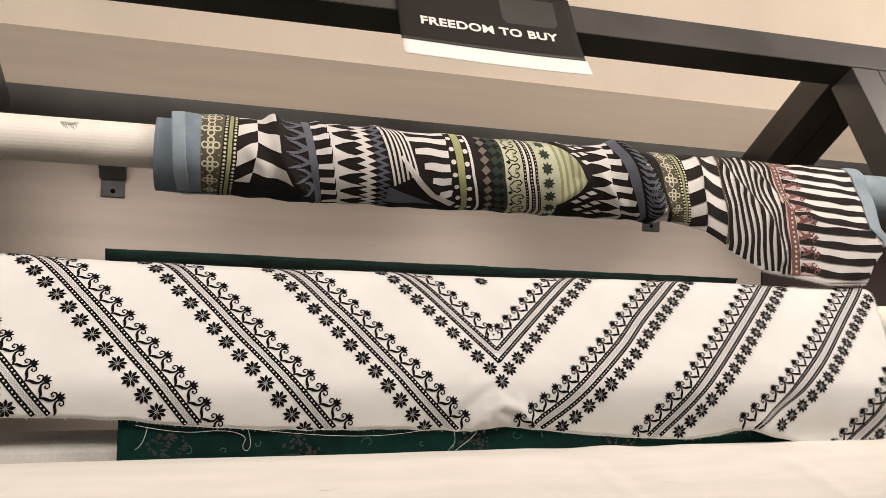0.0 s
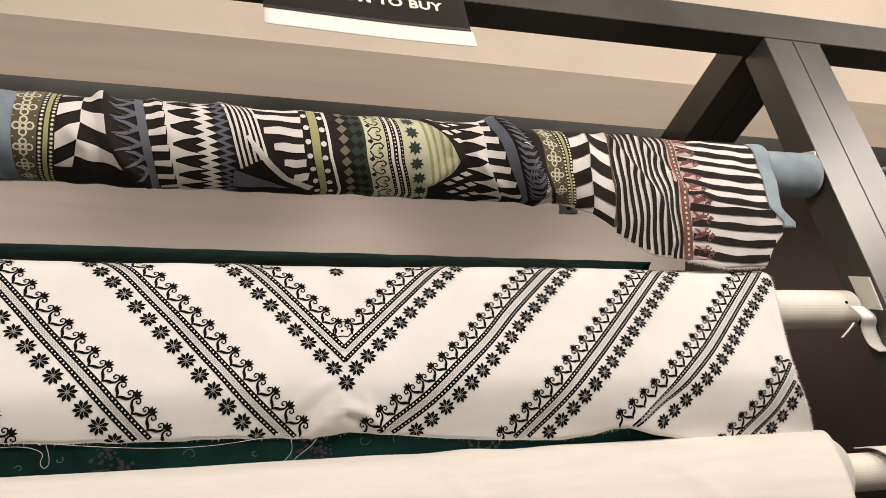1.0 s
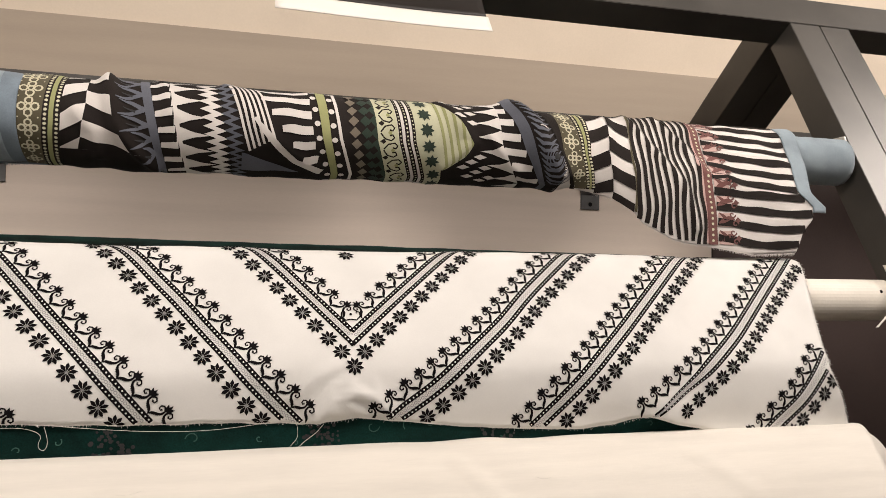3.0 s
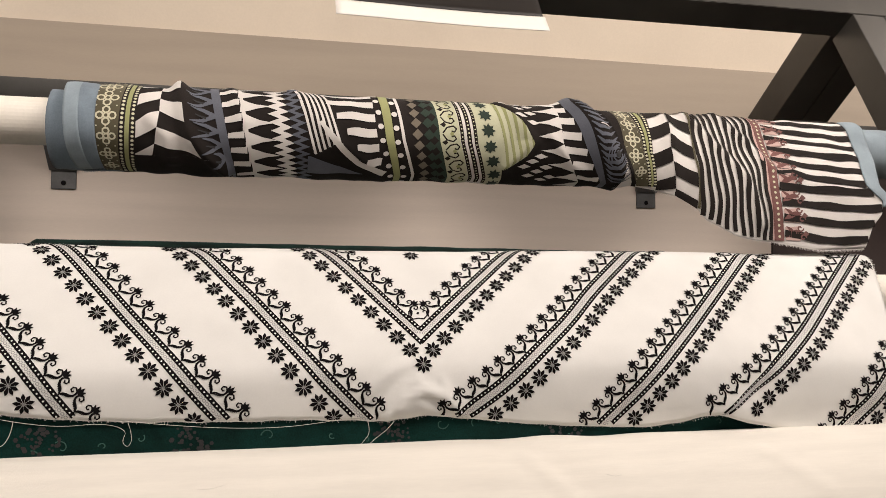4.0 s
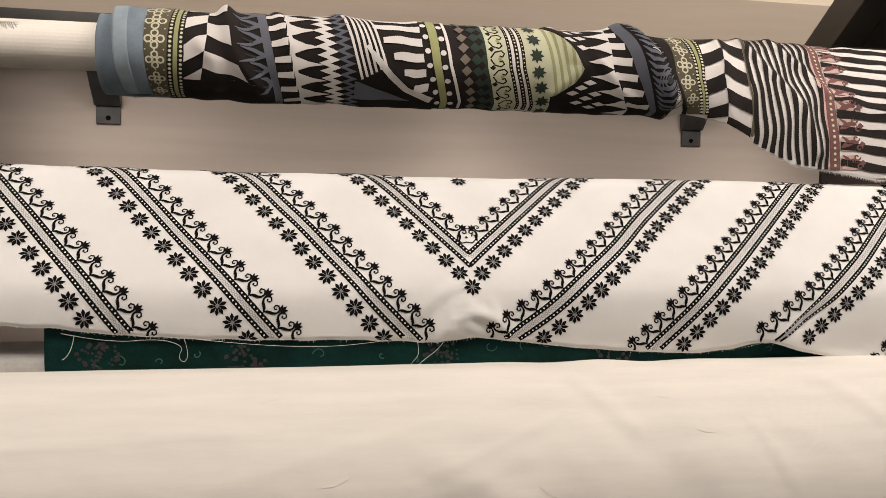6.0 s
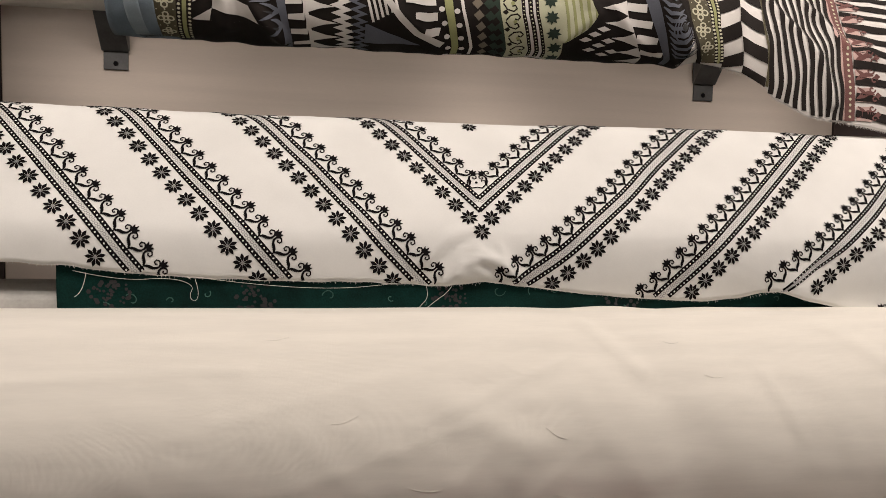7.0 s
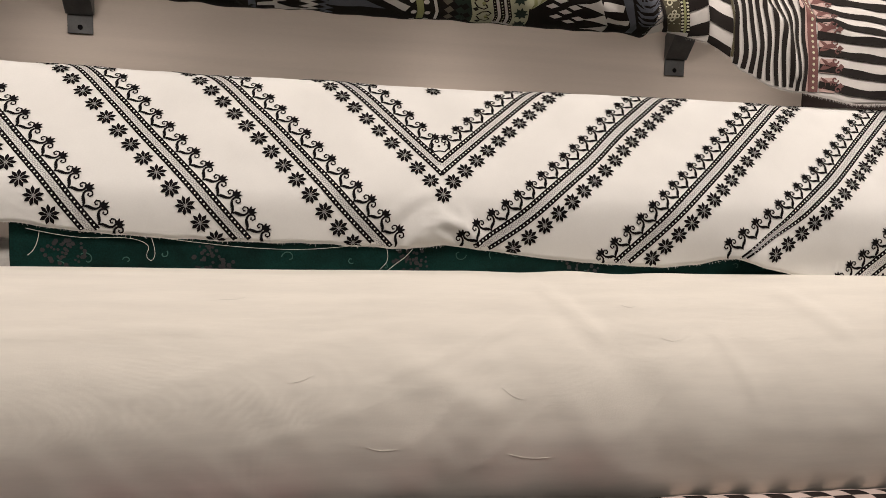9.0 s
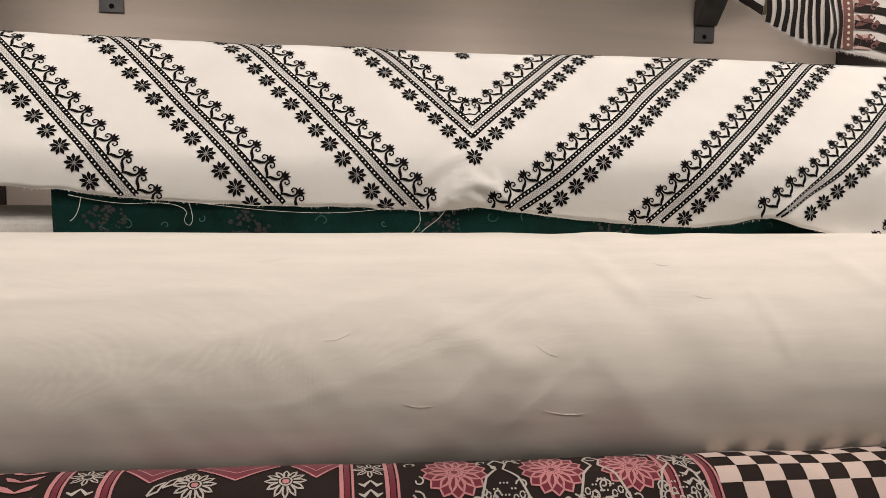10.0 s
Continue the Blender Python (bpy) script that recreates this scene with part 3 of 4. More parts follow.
# ---- top roll with patterned scarf ----
M_BLACK = cloth("soft_black_cloth", (0.027, 0.022, 0.020), vary=0.12, sheen=0.03, spec=0.1)
M_PALE = cloth("offwhite_scarf_print", (0.74, 0.70, 0.66), vary=0.05)
M_BLUE = cloth("dusty_blue_cloth", (0.22, 0.275, 0.325), vary=0.12, scale=18)
M_BLUELIGHT = cloth("light_blue_hem", (0.31, 0.375, 0.42), vary=0.10, scale=18)
M_OLIVE = cloth("olive_print", (0.12, 0.105, 0.065), vary=0.1)
M_YELLOW = cloth("pale_yellow_print", (0.66, 0.63, 0.46), vary=0.06)
M_LIME = cloth("lime_green_print", (0.36, 0.37, 0.17), vary=0.08)
M_LIMEPALE = cloth("pale_lime_print", (0.60, 0.60, 0.42), vary=0.08)
M_SLATE = cloth("slate_grey_print", (0.15, 0.158, 0.19), vary=0.12)
M_TAUPEPRINT = cloth("brown_diamond_print", (0.20, 0.17, 0.13), vary=0.1)
M_DKGREEN = cloth("bottle_green_print", (0.035, 0.055, 0.040), vary=0.12)
M_RED = cloth("faded_red_print", (0.23, 0.105, 0.095), vary=0.16)
M_PINK = cloth("dusty_pink_print", (0.60, 0.42, 0.38), vary=0.08)

scarf = thing("patterned_scarf_roll", "black, white and green banded scarf cloth on a cream tube", "fabric roll")
part("core_tube", pipe_bm(-0.62, 1.385, 1.36, 1.549, 0.0365), M_TUBE, scarf, "cream cardboard core tube")
tube_fn = lambda x, a: (x, 1.36 - 0.0365 * math.sin(a / 0.0365), 1.549 + 0.0365 * math.cos(a / 0.0365))
mark = Print(tube_fn, 0.0003)
for i in range(7):
    mark.line([(-0.272 + i * 0.0032, 0.030), (-0.266 + i * 0.0032, 0.040 + 0.002 * (i % 3))], 0.0005)
for i in range(3):
    mark.line([(-0.273 + i * 0.001, 0.029 + i * 0.003), (-0.246, 0.0285 + i * 0.003)], 0.00035)
mark.done("stamped_mark", M_STEEL, scarf, "small grey stamped bars on the tube")
SC_R, SC_Y, SC_Z = 0.070, 1.345, 1.534
FLAP = Profile([(1.40, 1.585), (1.375, 1.600), (1.345, 1.604), (1.318, 1.590), (1.292, 1.558), (1.258, 1.512), (1.236, 1.475), (1.222, 1.43), (1.219, 1.38), (1.221, 1.34)])
FLAP0 = 0.0603
SS = (0.04, 0.12, 0.19)
edge = lambda *v: (lambda s: float(np.interp(s, SS, v)))
FOLD = edge(0.060, 0.074, 0.125)


FOLDS = [([(0.02, 0.10), (0.045, 0.13), (0.05, 0.17)], 0.012, 0.008), ([(0.64, 0.10), (0.68, 0.15), (0.73, 0.18)], 0.009, 0.006),
         ([(0.055, 0.02), (0.062, 0.06), (0.075, 0.12), (0.095, 0.15), (0.125, 0.19)], 0.012, 0.013),
         ([(0.225, 0.03), (0.262, 0.09), (0.30, 0.13), (0.365, 0.18)], 0.012, 0.0045),
         ([(0.69, 0.02), (0.715, 0.08), (0.745, 0.13), (0.765, 0.16)], 0.022, 0.019),
         ([(0.56, 0.03), (0.612, 0.11), (0.57, 0.16)], 0.012, 0.006),
         ([(0.13, 0.02), (0.15, 0.10)], 0.010, 0.005),
         ([(0.905, 0.02), (0.93, 0.09), (0.97, 0.17), (0.99, 0.25)], 0.009, 0.006),
         ([(0.96, 0.02), (1.00, 0.08), (1.02, 0.15)], 0.009, 0.006),
         ([(0.865, 0.03), (0.85, 0.13), (0.865, 0.21)], 0.012, 0.005),
         ([(1.05, 0.16), (1.13, 0.185), (1.21, 0.178)], 0.020, 0.005),
         ([(1.08, 0.09), (1.19, 0.11)], 0.015, 0.004)]


def scf(x, s):
    """s: metres of cloth from the top of the roll, down its front."""
    cy, cz = SC_Y - SC_R * math.sin(s / SC_R), SC_Z + SC_R * math.cos(s / SC_R) * (1 if s < 0.11 else 0.88)
    ny, nz = -math.sin(s / SC_R), math.cos(s / SC_R)
    w = max(0.0, min(1.0, (x - 0.70) / 0.28))
    w = w * w * (3 - 2 * w)
    if w > 0:
        fy_, fz_ = FLAP.at(s + FLAP0)
        my, mz = FLAP.normal(s + FLAP0)
        cy, cz, ny, nz = cy * (1 - w) + fy_ * w, cz * (1 - w) + fz_ * w, ny * (1 - w) + my * w, nz * (1 - w) + mz * w
    d = wob(x, s, 0.005, 9, 10, 2.2) + wob(x, s, 0.003, 28, 14, 5.2)
    for pts, width, height in FOLDS:
        d += ridge(x, s, pts, width, height)
    return (x, cy + ny * d, cz + nz * d)


send = lambda x: float(np.interp(x, [0.74, 0.79, 0.83, 0.864, 0.893, 0.905, 0.951, 1.017, 1.10, 1.2], [0.26, 0.20, 0.21, 0.217, 0.242, 0.258, 0.273, 0.279, 0.291, 0.286]))
sright = lambda s: float(np.interp(s, [0, 0.042, 0.11, 0.178, 0.204, 0.228, 0.25, 0.286], [1.225, 1.223, 1.211, 1.197, 1.224, 1.219, 1.200, 1.184]))
XL = -0.084
flap_w = lambda w, s: scf(0.77 + (sright(s) - 0.77) * w, s)
scarf_cloth = sheet("cloth", scf, XL, 0.775, 330, -0.08, 0.28, 90, M_BLACK, scarf, "black scarf cloth with gathered folds")
sheet("hanging_flap", flap_w, 0, 1, 180, -0.06, lambda w: send(0.77 + 0.43 * w), 90, M_PALE, scarf, "loose striped end hanging from the roll")
bm = bmesh.new()
ring = [[bm.verts.new((x, 1.362 + 0.052 * math.cos(a), 1.548 + 0.050 * math.sin(a))) for a in [2 * math.pi * i / 40 for i in range(40)]] for x in (-0.10, 1.20)]
for i in range(40):
    bm.faces.new((ring[0][i], ring[1][i], ring[1][(i + 1) % 40], ring[0][(i + 1) % 40]))
part("inner_layers", bm, M_BLACK, scarf, smooth=True)


def blue_end(x0, x1, y, z, r0, r1, seed):
    def f(u, a):
        r = r0 + (r1 - r0) * a / 12.6 + wob(u * 10, math.cos(a), 0.002, 3, 2, seed)
        return (u, y + r * math.cos(a + 0.8), z + r * math.sin(a + 0.8))
    return f


sheet("rolled_blue_edge", blue_end(0, 0, 1.363, 1.552, 0.040, 0.049, 1), 1.16, 1.400, 20, 0, 12.6, 90, M_BLUELIGHT, scarf, "dusty blue rolled edge of the scarf")
sheet("rolled_blue_edge", blue_end(0, 0, 1.352, 1.538, 0.050, 0.066, 2), -0.128, -0.03, 14, 0, 12.6, 90, M_BLUE, scarf, "dusty blue rolled edge of the scarf")
hemf = lambda w, s: (lambda p: (p[0], p[1] - 0.003, p[2]))(scf(sright(s) - 0.002 + (0.034 - 0.05 * max(0, s - 0.05)) * w, s))
sheet("blue_hem", hemf, 0, 1, 8, -0.01, 0.215, 40, M_BLUELIGHT, scarf, "pale blue stitched hem")
hemf2 = lambda w, s: (lambda p: (p[0], p[1] - 0.0035 - 0.002 * math.sin(w * 3.1), p[2]))(scf(-0.098 + 0.060 * s + (0.040 - 0.04 * s) * w, s))
sheet("blue_border", hemf2, 0, 1, 10, -0.02, 0.214, 40, M_BLUE, scarf, "dusty blue border of the scarf")
hemf3 = lambda w, s: (lambda p: (p[0], p[1] - 0.0060, p[2]))(scf(-0.107 + 0.021 * w + 0.075 * max(0, s), s))
sheet("blue_hem", hemf3, 0, 1, 6, -0.02, 0.211, 40, M_BLUELIGHT, scarf, "pale blue stitched hem")

white = Print(scf, 0.0015, 0.0035)
black = Print(scf, 0.0017, 0.0035)
tops = {}


def ink_of(m, lift=0.0016):
    if m not in tops:
        tops[m] = Print(scf, lift + 0.0005, 0.004)
    return tops[m]


def fill(pr, a, b, s0, s1, n=14, nu=2):
    """A printed band between two edges a(s) and b(s)."""
    for j in range(n):
        t0, t1 = s0 + (s1 - s0) * j / n, s0 + (s1 - s0) * (j + 1) / n
        pr.quad((a(t0), t0), (b(t0), t0), (b(t1), t1), (a(t1), t1), nu, 1)


def between(a, b, s, k):
    return a(s) * (1 - k) + b(s) * k


S_A, S_B = 0.0, 0.215


def gold_band(l, r, r2, s0=S_A, s1=S_B, pitch=0.031):
    fill(ink_of("olive", 0.0010), l, r, s0, s1, 18)
    s = s0 + 0.006
    while s < s1 - 0.01:
        c = between(l, r, s, 0.5)
        w = (r(s) - l(s)) * 0.26
        for t in range(4):
            q = (c + w * 0.95 * math.cos(t * math.pi / 2), s + w * 0.95 * math.sin(t * math.pi / 2))
            ink_of("yellow").line([(q[0] + w * 0.55 * math.cos(k * 0.9), q[1] + w * 0.55 * math.sin(k * 0.9)) for k in range(8)], 0.0013)
        ink_of("yellow").line([(c + w * 0.4 * math.cos(k * 1.05), s + w * 0.4 * math.sin(k * 1.05)) for k in range(7)], 0.0010)
        for k in (0.12, 0.88):
            ink_of("yellow").dot((between(l, r, s + pitch / 2, k), s + pitch / 2), 0.0012, 6)
        ink_of("yellow").dot((between(l, r, s + pitch / 2, 0.5), s + pitch / 2), 0.0014, 6)
        s += pitch
    # stripe of lime between two rows of yellow dots
    fill(black, r, r2, s0, s1, 18)
    fill(ink_of("lime", 0.0015), lambda q: between(r, r2, q, 0.36), lambda q: between(r, r2, q, 0.62), s0, s1, 18)
    s = s0
    while s < s1:
        for k in (0.17, 0.82):
            ink_of("yellow").dot((between(r, r2, s, k), s), 0.0024, 8, 0.0022)
        s += 0.0068


def slant_checks(l, m, r, s0, s1, pitch, up):
    """Two columns of slanted black and white bars that meet in a point."""
    s, i = s0 - 0.05, 0
    while s < s1 + 0.05:
        for a, b, d in ((l, m, -up), (m, r, up)):
            c = [(a(s), s + (0 if d < 0 else 0)), (b(s), s + d), (b(s + pitch), s + pitch + d), (a(s + pitch), s + pitch)]
            if a is m:
                c = [(a(s), s - up), (b(s), s - up + d), (b(s + pitch), s - up + pitch + d), (a(s + pitch), s - up + pitch)]
            c = [(u, max(s0, min(s1, v))) for u, v in c]
            if i % 2 == (0 if a is l else 1):
                white.quad(*c, 4, 3)
        s += pitch
        i += 1


# blue edge, gold band and slanted checks
E0, E1, E2 = edge(0.001, 0.0, -0.005), edge(0.030, 0.032, 0.020), edge(0.058, 0.072, 0.110)
gold_band(edge(-0.062, -0.058, -0.054), edge(-0.021, -0.024, -0.028), E0)
slant_checks(E0, E1, E2, 0.0, 0.16, 0.026, 0.018)
# slate leaves beside the fold
G0, G1 = edge(0.101, 0.117, 0.130), edge(0.114, 0.130, 0.140)
fill(ink_of("slate", 0.0012), G0, G1, S_A, S_B)
for i in range(7):
    s = 0.02 + i * 0.024
    for t in (-1, 1):
        a, b = (G0(s), s), (between(FOLD, G0, s, 0.15), s + t * 0.011)
        ink_of("slate").line([a, ((a[0] + b[0]) / 2, (a[1] + b[1]) / 2 + t * 0.003), b], [0.0035, 0.0028, 0.0006])
    ink_of("mauve").line([(between(FOLD, G0, s, 0.3), s), (between(FOLD, G0, s, 0.7), s + 0.004)], [0.0006, 0.002])
# teeth
H1, I1 = edge(0.142, 0.156, 0.168), edge(0.183, 0.201, 0.213)
for i in range(8):
    s = 0.012 + i * 0.0255
    white.quad((G1(s) + 0.002, s + 0.004), (H1(s), s), (H1(s), s + 0.0115), (G1(s) + 0.002, s + 0.013), 3, 2)
# spikes
fill(white, H1, edge(0.147, 0.162, 0.173), S_A, S_B)
for i in range(8):
    s = 0.008 + i * 0.0265
    c = s + 0.013
    white.fan((H1(c) + 0.010, c), [(H1(c), s), (between(H1, I1, c, 0.55), c - 0.004), (I1(c) + 0.002, c), (between(H1, I1, c, 0.55), c + 0.004), (H1(c), s + 0.026)])


def zigzag(pr, x, s0, s1, amp, half, pitch):
    k = 0
    s = s0
    while s < s1:
        a, b = (x(s) + (amp if k % 2 else -amp), s), (x(s + pitch) + (-amp if k % 2 else amp), s + pitch)
        pr.quad((a[0] - half, a[1]), (a[0] + half, a[1]), (b[0] + half, b[1]), (b[0] - half, b[1]), 1, 2)
        s += pitch
        k += 1


J1, K1 = edge(0.205, 0.221, 0.231), edge(0.226, 0.243, 0.248)
zigzag(white, edge(0.196, 0.212, 0.222), S_A, S_B, 0.0080, 0.0088, 0.0062)
zigzag(ink_of("slate"), edge(0.221, 0.238, 0.245), 0.03, S_B, 0.0075, 0.0060, 0.0062)
# pinstripes cut to a point by the fold
for i in range(6):
    t = i / 5
    top = (0.222 + 0.044 * t, 0.02)
    low = (0.262 + 0.036 * t, 0.148 - 0.022 * t)
    mid = (0.5 * (top[0] + low[0]) + 0.004, 0.085)
    white.line([top, ((top[0] + mid[0]) / 2 + 0.001, 0.05), mid, ((mid[0] + low[0]) / 2, (mid[1] + low[1]) / 2), low], 0.0020)
# wavy bars
N0 = edge(0.349, 0.357, 0.371)
for i in range(6):
    s = 0.030 + i * 0.0262
    x0 = 0.270 + max(0, s - 0.045) * 0.62
    if x0 < N0(s) - 0.012:
        pts = [(x0 + (N0(s) - x0) * k / 10, s + 0.0009 * math.sin(k * 0.7 + i)) for k in range(11)]
        white.line(pts, [0.0050 + 0.0020 * min(1, k / 4) for k in range(11)])
white.line([(0.268, 0.096), (0.285, 0.115), (0.305, 0.139), (0.33, 0.163), (0.372, 0.186)], [0.002, 0.0045, 0.005, 0.0055, 0.0065])
fill(ink_of("slate", 0.0012), lambda s: 0.25, lambda s: 0.25 + (s - 0.15) * 2.2, 0.152, 0.19, 4, 4)
# lime stripe with dots, white line
N1, N2, N3, N4 = edge(0.360, 0.371, 0.388), edge(0.374, 0.384, 0.399), edge(0.385, 0.397, 0.417), edge(0.390, 0.402, 0.422)
fill(ink_of("lime", 0.0015), N1, N2, S_A, S_B, 18)
fill(white, N3, N4, S_A, S_B, 18)
for i in range(9):
    s = 0.022 + i * 0.0246
    white.dot((N1(s) - 0.0055, s), 0.0047, 12), white.dot((N2(s) + 0.0058, s + 0.002), 0.0047, 12)
# brown and bottle green diamonds
O0, O1, O2 = edge(0.399, 0.409, 0.426), edge(0.425, 0.433, 0.450), edge(0.448, 0.457, 0.477)
fill(ink_of("bottle_ground", 0.0009), lambda s: between(O1, O2, s, 0.4), O2, S_A, S_B)
for i in range(11):
    s = 0.010 + i * 0.0195
    c = between(O0, O1, s, 0.55)
    for pr, cx, w in ((ink_of("brown"), c, 0.0085), (ink_of("bottle_ground", 0.0009), c + 0.018, 0.0085)):
        pr.fan((cx, s), [(cx - w, s), (cx, s - 0.0094), (cx + w, s), (cx, s + 0.0094)])
    black.fan((O2(s) - 0.008, s + 0.0095), [(O2(s) - 0.0155, s + 0.0095), (O2(s) - 0.008, s + 0.0015), (O2(s) - 0.001, s + 0.0095), (O2(s) - 0.008, s + 0.0175)])
# hearts on pale lime
Q1, R1, T0 = edge(0.481, 0.490, 0.512), edge(0.509, 0.518, 0.542), edge(0.543, 0.556, 0.568)
fill(ink_of("palelime", 0.0010), O2, Q1, S_A, S_B, 18)
for i in range(7):
    s = 0.018 + i * 0.029
    c = between(O2, Q1, s, 0.55)
    for t in (-1, 1):
        black.line([(c - 0.013, s + t * 0.001), (c - 0.006, s + t * 0.010), (c + 0.004, s + t * 0.0125), (c + 0.009, s + t * 0.008), (c + 0.006, s + t * 0.003), (c + 0.001, s + t * 0.0045)], 0.0012)
    black.fan((c - 0.009, s + 0.0145), [(c - 0.014, s + 0.0145), (c - 0.008, s + 0.010), (c - 0.004, s + 0.0145), (c - 0.008, s + 0.019)])
    ink_of("lime").dot((c + 0.002, s), 0.0032, 8)
# dotted dark lines on cream
fill(ink_of("cream", 0.0009), Q1, R1, S_A, S_B, 18)
for k, w in ((0.12, 0.0028), (0.52, 0.0036), (0.9, 0.0028)):
    black.line([(between(Q1, R1, 0.005 + j * 0.007, k), 0.005 + j * 0.007) for j in range(30)], w)
    for j in range(34):
        s = 0.004 + j * 0.0062
        ink_of("cream_dot", 0.0018).dot((between(Q1, R1, s, k), s), w * 0.42, 6)
# lime stars and striped point
fill(ink_of("palelime", 0.0010), R1, T0, S_A, S_B, 18)
for i in range(8):
    s = 0.014 + i * 0.0275
    c = between(R1, T0, s, 0.55)
    ring = [(c + (0.0128 if k % 2 == 0 else 0.0075) * math.cos(k * math.pi / 8), s + (0.0128 if k % 2 == 0 else 0.0075) * math.sin(k * math.pi / 8)) for k in range(16)]
    ink_of("bottle").fan((c, s), ring)
tri_r = lambda s: float(np.interp(s, [0.03, 0.05, 0.085, 0.116, 0.138, 0.165], [0.545, 0.565, 0.597, 0.614, 0.602, 0.566]))
for k in range(5):
    for pr, a, c in ((ink_of("palelime", 0.0013), 0.0, 0.6), (ink_of("lime", 0.0013), 0.6, 1.0)):
        L_ = lambda s, a=a, k=k: min(tri_r(s), T0(s) + (k + a) * 0.0118)
        R_ = lambda s, c=c, k=k: min(tri_r(s), T0(s) + (k + c) * 0.0118)
        fill(pr, L_, R_, 0.03, 0.165, 16, 1)
# long diamonds, white points and teeth
V0, W0, X0, X1 = edge(0.620, 0.627, 0.665), edge(0.659, 0.663, 0.705), edge(0.672, 0.703, 0.742), edge(0.687, 0.719, 0.752)
for i in range(9):
    for j in range(3):
        s = 0.016 + i * 0.0205 + (0.010 if j % 2 else 0)
        c = V0(s) - 0.010 - j * 0.019
        if c - 0.012 > tri_r(min(max(s, 0.03), 0.165)):
            white.fan((c, s), [(c - 0.0115, s), (c, s - 0.0052), (c + 0.0115, s), (c, s + 0.0052)])
for i in range(8):
    s = 0.012 + i * 0.0258
    c = s + 0.0125
    white.fan((W0(c) - 0.010, c), [(W0(s), s), (W0(s + 0.025), s + 0.025), (between(V0, W0, c, 0.45), c + 0.004), (V0(c) - 0.004, c), (between(V0, W0, c, 0.45), c - 0.004)])
    t = s + 0.009
    if t < 0.185:
        white.quad((W0(t), t - 0.006), (X0(t) - 0.001, t - 0.003), (X0(t) - 0.001, t + 0.009), (W0(t), t + 0.007), 3, 2)
fill(ink_of("slate", 0.0012), X0, X1, S_A, S_B, 18)
# dark leaf with grey strokes on the rolled fold
Y1 = edge(0.738, 0.762, 0.793)
for i in range(17):
    s = 0.018 + i * 0.0098
    a, b = X1(s), Y1(s)
    ink_of("slate").line([(a + 0.002, s - 0.004), (a + (b - a) * 0.3, s + 0.004), (a + (b - a) * 0.65, s + 0.004), (b - 0.003, s - 0.006)], [0.0006, 0.0024, 0.0024, 0.0006])
for k in range(4):
    r = 0.004 + 0.0042 * k
    ink_of("slate").line([(0.752 + r * math.cos(q * 0.5), 0.128 + 1.15 * r * math.sin(q * 0.5)) for q in range(11)], 0.0010)
ink_of("mauve").dot((0.752, 0.128), 0.005, 10)
white.line([(0.722, 0.086), (0.735, 0.082), (0.744, 0.085)], [0.0004, 0.0022, 0.0004])
# flap: gold band, checks, pinstripes, red band, stripes
Z0, Z1, Z2, C1, C2 = edge(0.765, 0.768, 0.800), edge(0.799, 0.803, 0.818), edge(0.827, 0.819, 0.831), edge(0.864, 0.849, 0.858), edge(0.904, 0.890, 0.892)
fill(black, edge(0.738, 0.762, 0.793), Z0, S_A, 0.20)
gold_band(Z0, Z1, Z2, S_A, 0.197)


def clip_s(s, x):
    return min(s, send(x) - 0.003)


def bars(l, m, r, s0, s1, pitch, up):
    s, i = s0 - 0.06, 0
    while s < s1 + 0.06:
        for a, b, d0, d1 in ((l, m, up, 0.0), (m, r, 0.0, up * 1.6)):
            if i % 2 == (0 if a is l else 1):
                q = [(a(s + d0), s + d0), (b(s + d1), s + d1), (b(s + d1 + pitch), s + d1 + pitch), (a(s + d0 + pitch), s + d0 + pitch)]
                q = [(u, max(s0, clip_s(v, u))) for u, v in q]
                black.quad(*q, 5, 4)
        s += pitch
        i += 1


bars(Z2, C1, C2, 0.0, 0.245, 0.0285, 0.014)
P1, RD = edge(1.031, 1.019, 1.012), edge(1.046, 1.031, 1.027)
fill(ink_of("olive", 0.0010), lambda s: C2(s) + 0.0005, lambda s: C2(s) + 0.004, 0.0, 0.236, 18, 1)
for k in range(10):
    f0 = 0.055 + k * 0.098
    pts = []
    for j in range(56):
        s = 0.0 + j * 0.0052
        x = between(C2, P1, s, f0) + 0.0016 * math.sin(s * 60 + k * 0.7)
        if s < send(x) - 0.001:
            pts.append((x, s))
    black.line(pts, 0.0033)
fill(ink_of("pink", 0.0010), lambda s: P1(s) - 0.009, lambda s: P1(s) - 0.002, 0.0, 0.274, 24, 1)
fill(ink_of("red", 0.0012), lambda s: P1(s) - 0.002, RD, 0.0, 0.276, 24)
for j in range(29):
    s = 0.006 + j * 0.0094
    ink_of("yellow").dot((between(P1, RD, s, 0.45), s), 0.0024, 8)
